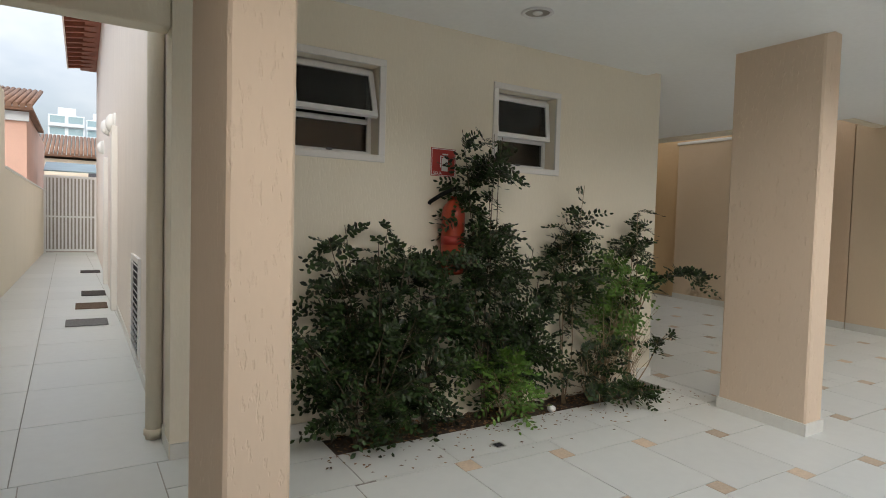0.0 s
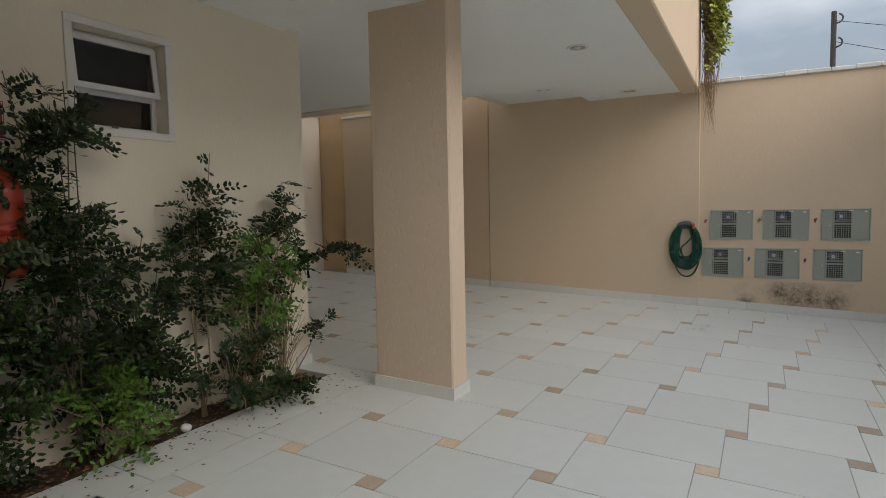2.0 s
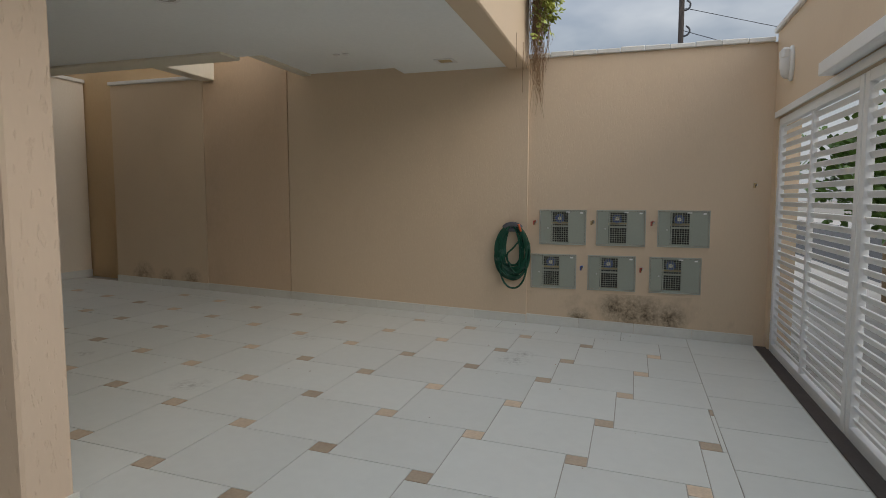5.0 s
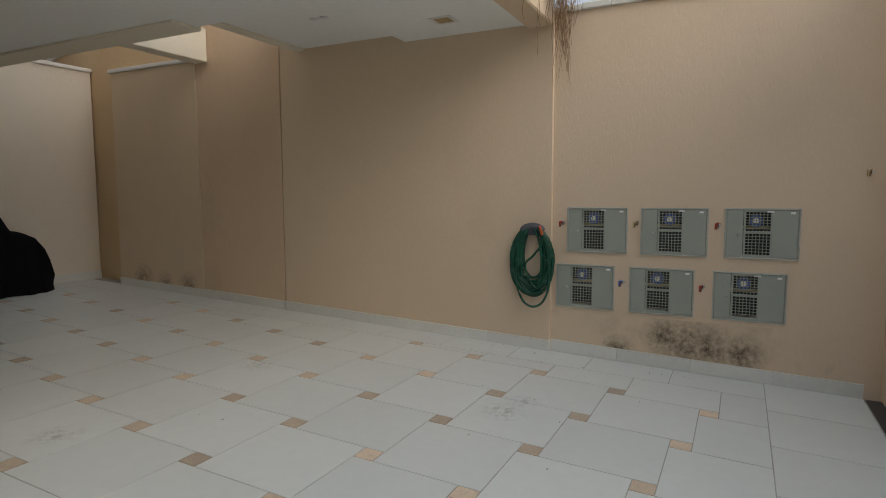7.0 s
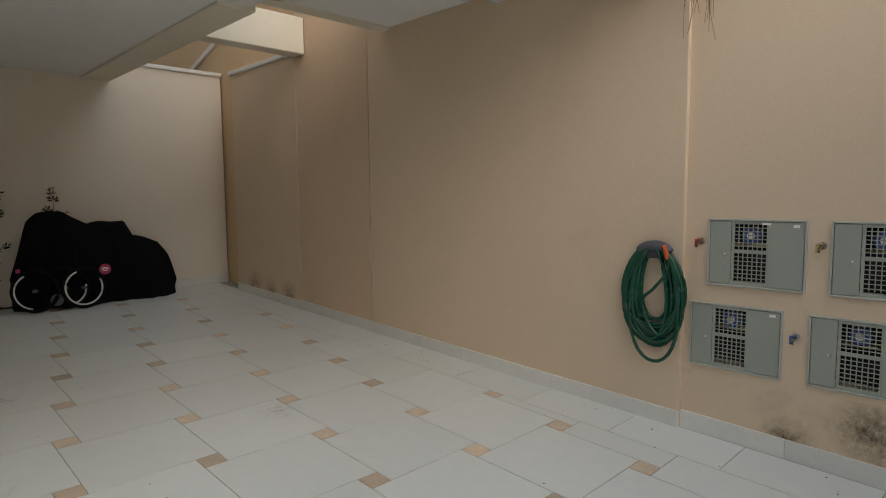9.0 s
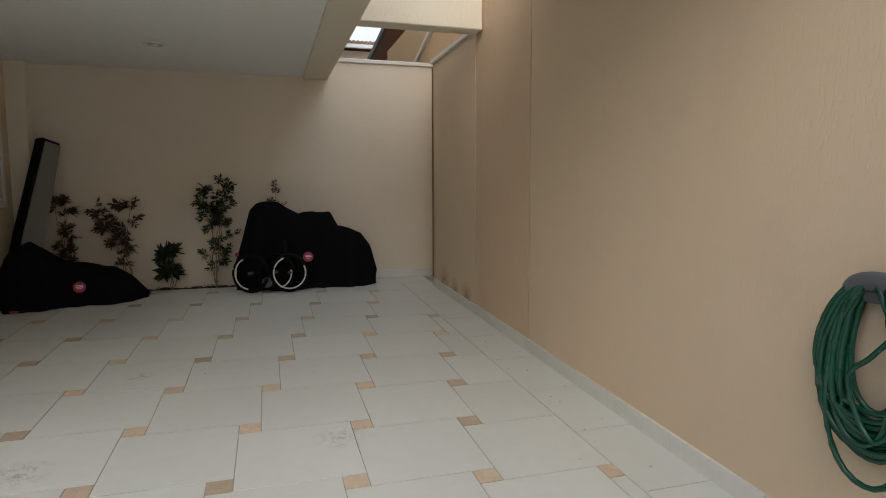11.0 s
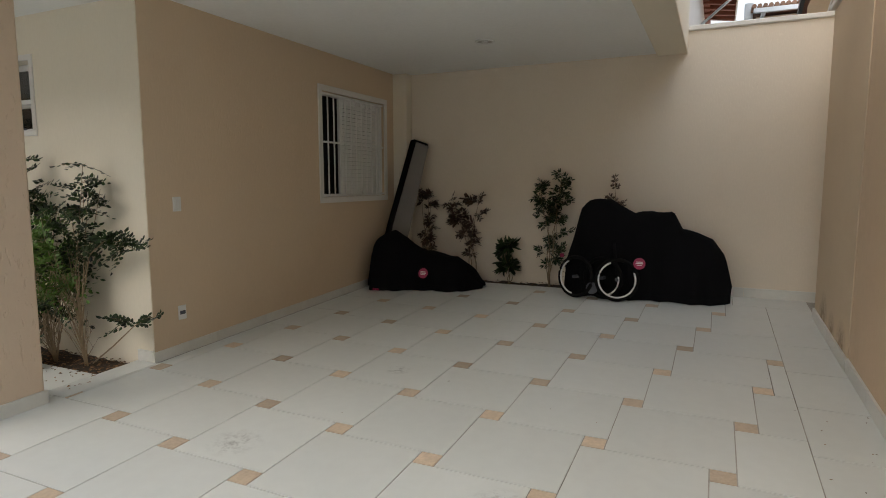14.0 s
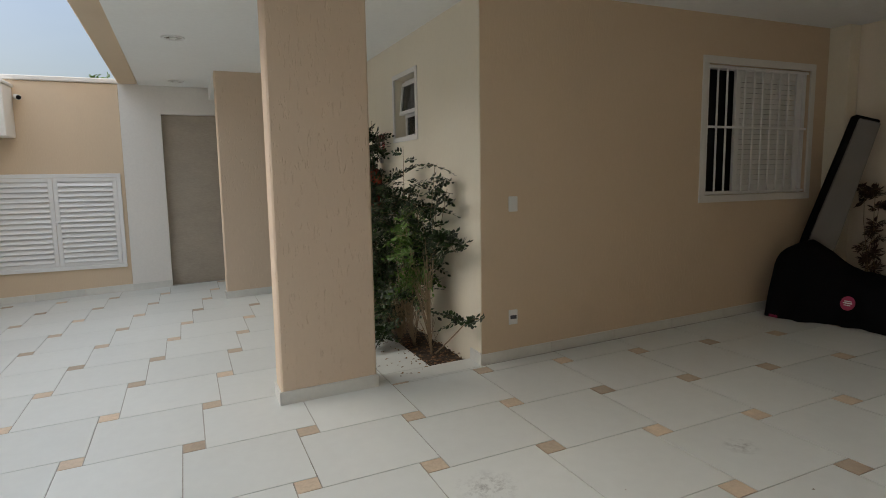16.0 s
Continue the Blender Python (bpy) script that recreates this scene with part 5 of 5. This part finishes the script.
for y0, h in ((9.35, 2.65), (12.8, 2.5)):
    pier = empty("door_pier", "white painted pier beside a passage door", "pier", (0.34, y0, PASS_Z), "passage piers")
    part("body", boxes((-0.075, 0, 0, 0.30, 0, h - PASS_Z), bevel=0.006), WHITE_WALL, pier)
for y0, z in ((9.9, 2.75), (12.4, 3.0), (15.2, 2.9)):
    lm = empty("passage_lamp", "round white bulkhead lamp on the passage wall", "wall lamp", (0.34, y0, z), "passage lamps")
    part("base", lathe(bmesh.new(), [(0.10, 0), (0.10, 0.03)], Matrix.Diagonal((1, 1, 1.5, 1)) @ Matrix.Rotation(radians(-90), 4, "Y"), 20), PLASTIC, lm)
    part("globe", lathe(bmesh.new(), [(0.09, 0.03), (0.085, 0.08), (0.05, 0.12), (0.02, 0.13)], Matrix.Diagonal((1, 1, 1.5, 1)) @ Matrix.Rotation(radians(-90), 4, "Y"), 20), PLASTIC, lm)

fg = empty("passage_gate", "white metal gate of vertical bars closing the passage", "gate", (-1.12, 23.0, PASS_Z))
part("gate_frame", boxes((0.0, 0.06, 0, 0.05, 0, 2.5), (1.40, 1.46, 0, 0.05, 0, 2.5), (0.06, 1.40, 0, 0.05, 0.05, 0.12), (0.06, 1.40, 0, 0.05, 2.42, 2.5), (0.06, 1.40, 0, 0.05, 1.15, 1.2)), GATE_WHITE, fg)
for i in range(13):
    x = 0.11 + i * 0.1
    part("bar", boxes((x - 0.026, x + 0.026, 0.012, 0.038, 0.12, 1.15), (x - 0.026, x + 0.026, 0.012, 0.038, 1.2, 2.42)), GATE_WHITE, fg)
part("backing", boxes((0.0, 1.46, 0.055, 0.065, 0.03, 2.5)), CONCRETE, fg)
part("canopy", boxes((0.0, 1.46, 0.10, 1.6, -0.02, 0.02), m=Matrix.Translation((0, 0, 2.62)) @ Matrix.Rotation(radians(14), 4, "X")), FAR_GLASS, fg)

# eaves with rafters
def eave(name, label, x0, x1, y0, y1, z, tilt):
    e = empty(name, label, "eave", (x0 if tilt > 0 else x1, y0, z), kind="structure")
    w = abs(x1 - x0)
    sgn = -1 if tilt > 0 else 1
    m = Matrix.Rotation(radians(tilt), 4, "Y")
    a, b = (-w, 0) if sgn > 0 else (0, w)
    part("boards", boxes((a, b, 0, y1 - y0, 0.08, 0.11), m=m), WOOD_RED, e)
    part("fascia", boxes((a - 0.03, a) + (0, y1 - y0, -0.06, 0.13), (b, b + 0.03) + (0, y1 - y0, -0.06, 0.13), m=m), CORRIDOR, e)
    n = int((y1 - y0) / 0.55)
    for i in range(n + 1):
        y = 0.05 + i * (y1 - y0 - 0.1) / n
        part("rafter", boxes((a + 0.002, b - 0.002, y - 0.06, y + 0.06, -0.04, 0.08), m=m), WOOD_RED, e)


eave("eave_passage", "red-brown timber eave with rafters over the passage", -0.46, 0.34, 8.0, 23.0, 6.25, -8)
# near end of the well eave is added length that shades the well
eave("eave_well", "red-brown timber eave with rafters, lengthened over the light well to shade it", 7.6, 8.4, 3.3, 20.0, 6.2, 8)


# ---------------------------------------------------------------- outside
def window_unit(parent, x, y, z, w, h, axis="y"):
    win = part("window", boxes((x - w / 2, x + w / 2, y - 0.06, y - 0.02, z, z + h) if axis == "y" else (x - 0.06, x - 0.02, y - w / 2, y + w / 2, z, z + h)), ALU, parent)
    part("pane", boxes((x - w / 2 + 0.06, x + w / 2 - 0.06, y - 0.075, y - 0.065, z + 0.06, z + h - 0.06) if axis == "y" else (x - 0.075, x - 0.065, y - w / 2 + 0.06, y + w / 2 - 0.06, z + 0.06, z + h - 0.06)), FAR_GLASS, win)


def tiled_roof(parent, x0, x1, y0, y1, z, rise, m, pitch=0.24):
    """A shallow roof of rolled clay tiles falling towards y0."""
    roof = part("roof", boxes((x0, x1, y0 + 0.05, y1, z - 0.10, z - 0.02) if y1 > y0 else (x0, x1, y1, y0 - 0.05, z - 0.10, z - 0.02), m=m), ROOF, parent)
    n = max(2, int((x1 - x0) / pitch))
    for i in range(n):
        x = x0 + (i + 0.5) * (x1 - x0) / n
        part("roof_tile", tube(bmesh.new(), [m @ Vector((x, y0, z)), m @ Vector((x, y1, z + rise))], 0.45 * pitch, 8), ROOF, roof)
    return roof


pinkh = empty("pink_house", "pink rendered neighbouring house with a clay tile roof", "house", (-4.5, 20.0, -0.6))
inv = pinkh.matrix_basis.inverted()
part("wall", boxes((-8, -1.36, 20.0, 29.0, -0.6, 4.15), m=inv), PINK, pinkh)
tiled_roof(pinkh, -8.2, -1.2, 19.6, 25.0, 4.27, 1.3, inv, 0.15)
part("cornice", boxes((-8.05, -1.30, 19.9, 20.0, 3.90, 4.15), m=inv), FAR_WHITE, pinkh)

shed = empty("tiled_shed", "low cream house with weathered tile roof behind the passage gate", "house", (0.5, 34, -0.6))
inv = shed.matrix_basis.inverted()
part("wall", boxes((-3, 4, 34, 40, -0.6, 4.0), m=inv), CREAM, shed)
tiled_roof(shed, -3.3, 4.3, 33.6, 38.0, 4.2, 1.3, inv, 0.17)
part("door", boxes((0.2, 0.9, 33.95, 34.0, 1.2, 3.4), m=inv), SLATE, shed)


def tower(x, y, w, d, h, floors, label):
    t = empty("apartment_tower", label, "apartment building", (x, y, -0.6), "far apartment towers")
    part("body", boxes((-w / 2, w / 2, 0, d, 0, h), bevel=0.1), FAR_WHITE, t)
    part("roof", boxes((-w / 4, w / 4, d / 4, d * 0.75, h, h + 2.5)), FAR_WHITE, t)
    fh = h / floors
    nw = max(2, int(w / 4))
    for f in range(floors):
        part("balcony_slab", boxes((-w / 2 + 0.3, w / 2 - 0.3, -0.9, 0, f * fh, f * fh + 0.9)), FAR_WHITE, t)
        for k in range(nw):
            xx = -w / 2 + (k + 0.5) * w / nw
            part("window", boxes((xx - w / nw * 0.4, xx + w / nw * 0.4, -0.08, -0.02, f * fh + 0.95, (f + 1) * fh - 0.3)), FAR_GLASS, t)


tower(-3.6, 190, 8.4, 14, 28, 9, "distant white apartment tower with teal windows")
tower(4.5, 210, 7, 12, 30, 10, "narrow distant white apartment tower")

hb = empty("gabled_house", "cream neighbouring house with a tiled roof behind the garage", "house", (9.3, 15.0, -0.6))
inv = hb.matrix_basis.inverted()
part("wall", boxes((8.72, 12.5, 15.0, 20.0, -0.6, 4.9), m=inv), CREAM, hb)
part("corner_pier", boxes((8.50, 8.66, 14.85, 15.0, -0.6, 5.16), m=inv), FAR_WHITE, hb)
tiled_roof(hb, 8.62, 12.8, 14.7, 18.0, 5.05, 0.45, inv, 0.10)
part("gutter", boxes((8.66, 12.8, 14.62, 14.72, 4.90, 4.985), m=inv), FAR_WHITE, hb)
part("downpipe", tube(bmesh.new(), [inv @ Vector(p) for p in ((8.84, 14.67, 4.93), (8.84, 14.72, 4.86), (8.80, 14.9, 4.80), (8.80, 14.93, 0.0))], 0.045, 10), FAR_WHITE, hb)
ne = empty("neighbour_house", "cream neighbouring house side under a dark brown timber soffit", "house", (9.52, 10.5, -0.6))
part("wall", boxes((0.0, 0.25, 0.0, 5.5, 0.0, 4.92)), CREAM, ne)
part("soffit", boxes((-0.33, 0.25, -0.9, 5.5, 4.92, 4.97)), WOOD_RED, ne)
part("gutter", boxes((-0.39, -0.33, -0.9, 5.5, 4.90, 5.02)), SLATE, ne)
ne.matrix_basis = ne.matrix_basis @ Matrix.Rotation(radians(-3.4), 4, "Z")
brace = part("brace", tube(bmesh.new(), [(0, 0, 0), (0.82, 0, 0.70)], 0.035, 8), FAR_WHITE, None)
brace.name = "eave_brace"
brace.matrix_basis = Matrix.Translation((7.6, 17.0, 5.32))
tagged(brace, "white metal brace under the timber eave", "brace")

# the side passage and all that lies along it stand a little out of square with the garage
PASSAGE_TURN = Matrix.Translation((0.41, 3.82, 0)) @ Matrix.Rotation(radians(-1.15), 4, "Z") @ Matrix.Translation((-0.34, -3.82, 0))
ALONG = ("wall_passage", "trim_passage_coping", "baseboard_11", "doormat", "downpipe", "louvre_vent", "door_pier", "passage_lamp", "passage_gate", "eave_passage", "pink_house", "tiled_shed", "apartment_tower")
for ob in list(scene.objects):
    if ob.parent is None and ob.name.startswith(ALONG):
        ob.matrix_basis = PASSAGE_TURN @ ob.matrix_basis

# street
structure("pavement", boxes((-60, 60, -4.2, -1.5, -0.6, -0.07)), PAVE, "grey concrete street pavement")
structure("road", boxes((-60, 60, -11, -4.2, -0.6, -0.22)), ASPHALT, "dark asphalt street")
structure("pavement_far", boxes((-60, 60, -14, -11, -0.6, -0.08)), PAVE, "far concrete street pavement")
sh = empty("street_house", "pale house front across the street", "house", (6, -14, -0.6))
inv = sh.matrix_basis.inverted()
part("wall", boxes((-14, 26, -20, -14, -0.6, 5.4), m=inv), CONCRETE, sh)
tiled_roof(sh, -14.3, 26.3, -13.6, -19.0, 5.6, 1.4, inv, 0.6)
for k in range(9):
    w = part("window", boxes((-12 + k * 4, -10.4 + k * 4, -14.0, -13.95, 0.9, 2.2), m=inv), ALU, sh)
    part("pane", boxes((-11.9 + k * 4, -10.5 + k * 4, -13.95, -13.94, 1.0, 2.1), m=inv), FAR_GLASS, w)


def street_tree(x, y, h, seed):
    rng = random.Random(seed)
    t = empty("street_tree", "leafy street tree with a slender trunk", "tree", (x, y, -0.07), "street trees")
    bm = bmesh.new()
    tube(bm, [(0, 0, 0), (0.05, 0.03, h * 0.3), (0.0, 0.1, h * 0.55)], 0.11, 10, taper=0.6)
    rach = []
    for i in range(11):
        a, e = rng.uniform(0, 6.28), rng.uniform(0.2, 1.2)
        tip = Vector((math.cos(a) * h * 0.3, math.sin(a) * h * 0.3, h * 0.45 + h * 0.45 * e / 1.2))
        base = Vector((0, 0.05, h * rng.uniform(0.3, 0.55)))
        tube(bm, [base, base.lerp(tip, 0.5) + Vector((0, 0, 0.1)), tip], 0.04, 6, taper=0.25)
        for _ in range(110):
            p = base.lerp(tip, rng.uniform(0.45, 1.1)) + Vector((rng.gauss(0, h * 0.07), rng.gauss(0, h * 0.07), rng.gauss(0, h * 0.06)))
            rach.append((p, Vector((rng.uniform(-1, 1), rng.uniform(-1, 1), rng.uniform(-.6, .6))), 0.2))
    part("trunk", bm, TWIG, t)
    v, f = leaf_cloud(rach, 0.12, rng, count=4, width=0.36)
    raw("crown", v, f, LEAF_LIGHT, t)


for x, y, h, s in ((9.6, -5.0, 3.0, 8), (12.0, -3.4, 2.9, 9), (8.9, -2.9, 2.2, 10), (10.5, -4.0, 2.6, 1), (8.3, -3.3, 2.7, 5), (7.0, -3.7, 2.3, 6), (5.2, -3.5, 2.0, 7), (6.5, -12.2, 3.4, 2), (13.5, -12.0, 4.2, 3), (-10.5, -0.6, 4.8, 4)):
    street_tree(x, y, h, s)

pole = empty("utility_pole", "weathered wooden utility pole with two insulator hooks", "utility pole", (13.0, -0.68, -0.6))
part("post", tube(bmesh.new(), [(0, 0, 0), (0, 0, 5.2)], 0.042, 10), POLE_WOOD, pole)
for z in (4.6, 5.0):
    part("insulator_hook", tube(bmesh.new(), [(0, -0.04 - 0.09 * math.sin(a), z + 0.08 * (1 - math.cos(a))) for a in [radians(k * 20) for k in range(9)]], 0.015, 6), SLATE, pole)
wires = empty("overhead_wires", "thin sagging overhead cables", "cables", (13.0, -0.68, 4.4))
for dz, ex, ey, ez in ((0.05, 14, -16, 1.4), (-0.3, 14, -16, -0.4)):
    part("cable", tube(bmesh.new(), [(ex * k / 12, ey * k / 12, dz + (ez - dz) * k / 12 - 1.2 * math.sin(math.pi * k / 12) * 0.5) for k in range(13)], 0.005, 5), RUBBER, wires)

lp = empty("leafy_plant", "low green strappy plant in the corner by the wall", "plant", (-0.35, -0.72, fz(-0.72)))
rng = random.Random(31)
v, f = [], []
for _ in range(46):
    a, l, el = rng.uniform(0, 6.28), rng.uniform(0.25, 0.5), rng.uniform(0.5, 1.3)
    d = Vector((math.cos(a) * math.cos(el), math.sin(a) * math.cos(el), math.sin(el)))
    w = d.cross(Vector((0, 0, 1))).normalized() * 0.022
    k0 = len(v)
    for q in range(6):
        g = q / 5
        p = d * l * g + Vector((0, 0, -0.28 * l * g * g))
        ww = w * (1 - g ** 2 * 0.97)
        v += [p - ww, p + ww]
    f += [(k0 + 2 * q, k0 + 2 * q + 1, k0 + 2 * q + 3, k0 + 2 * q + 2) for q in range(5)]
raw("leaves", v, f, LEAF_LIGHT, lp)
part("pot", lathe(bmesh.new(), [(0.10, 0), (0.14, 0.02), (0.16, 0.16), (0.15, 0.16), (0.13, 0.13)], seg=20), DRAIN, lp)

# ---------------------------------------------------------------- floor tiles
L, S = 0.6033, 0.1172
ORIGIN = (6.7815, 2.5217)
GAP = 0.0032
AREAS = ((-0.88, 8.62, -0.58, 2.93), (4.40, 8.62, -0.58, 7.05))


def put_tile(name, poly, mat):
    if len(poly) < 3:
        return
    area = abs(sum(poly[i][0] * poly[(i + 1) % len(poly)][1] - poly[(i + 1) % len(poly)][0] * poly[i][1] for i in range(len(poly)))) / 2
    if area < 0.0012:
        return
    part(name, prism(poly, 0.0, 0.008), mat, floor)


for i in range(-15, 6):
    for j in range(-9, 11):
        cx = ORIGIN[0] + L * i + S * j
        cy = ORIGIN[1] - S * i + L * j
        # inset square, and the large tile to its right
        for name, x0, y0, x1, y1, mt in (("inset_tile", cx - S / 2, cy - S / 2, cx + S / 2, cy + S / 2, INSET),
                                         ("floor_tile", cx + S / 2, cy - S / 2, cx + S / 2 + L, cy - S / 2 + L, TILE)):
            whole = [AREAS[1]] if x0 >= AREAS[1][0] else [AREAS[0]] if y1 <= AREAS[0][3] else [(AREAS[0][0], AREAS[0][1], AREAS[0][2], AREAS[0][3]), (AREAS[1][0], AREAS[1][1], AREAS[0][3], AREAS[1][3])]
            for ar in whole:
                put_tile(name, clip_rect(rect(x0 + GAP, x1 - GAP, y0 + GAP, y1 - GAP), ar[0] + GAP, ar[1] - GAP, ar[2] + GAP, ar[3] - GAP), mt)


def strip(x0, x1, y0, y1, nx, ny):
    for i in range(nx):
        for j in range(ny):
            put_tile("border_tile", rect(x0 + (x1 - x0) * i / nx + GAP, x0 + (x1 - x0) * (i + 1) / nx - GAP, y0 + (y1 - y0) * j / ny + GAP, y0 + (y1 - y0) * (j + 1) / ny - GAP), TILE)


strip(-0.88, 9.01, -1.20, -0.58, 16, 1)
strip(8.62, 9.0, -0.58, 7.05, 1, 12)
strip(-0.88, 0.34, 2.93, 3.64, 2, 1)
strip(0.34, 1.23, 2.93, 3.30, 1, 1)
strip(0.34, 1.23, 3.30, 3.635, 1, 1)
strip(1.23, 4.19, 2.93, 3.30, 5, 1)
strip(4.19, 4.40, 2.93, 3.63, 1, 1)
strip(4.40, 5.05, 7.05, BACK, 1, 1)
strip(5.05, 7.0, 7.05, 7.26, 3, 1)
strip(7.0, 9.0, 7.05, BACK, 3, 1)
for i, (x0, x1) in enumerate(((-1.11, -0.31), (-0.31, 0.49), (0.49, 0.97))):
    for j in range(22):
        y0 = 3.64 + 0.9 * j
        put_tile("passage_tile", rect(x0 + GAP, x1 - GAP, y0 + GAP, min(23.2, y0 + 0.9) - GAP), TILE)
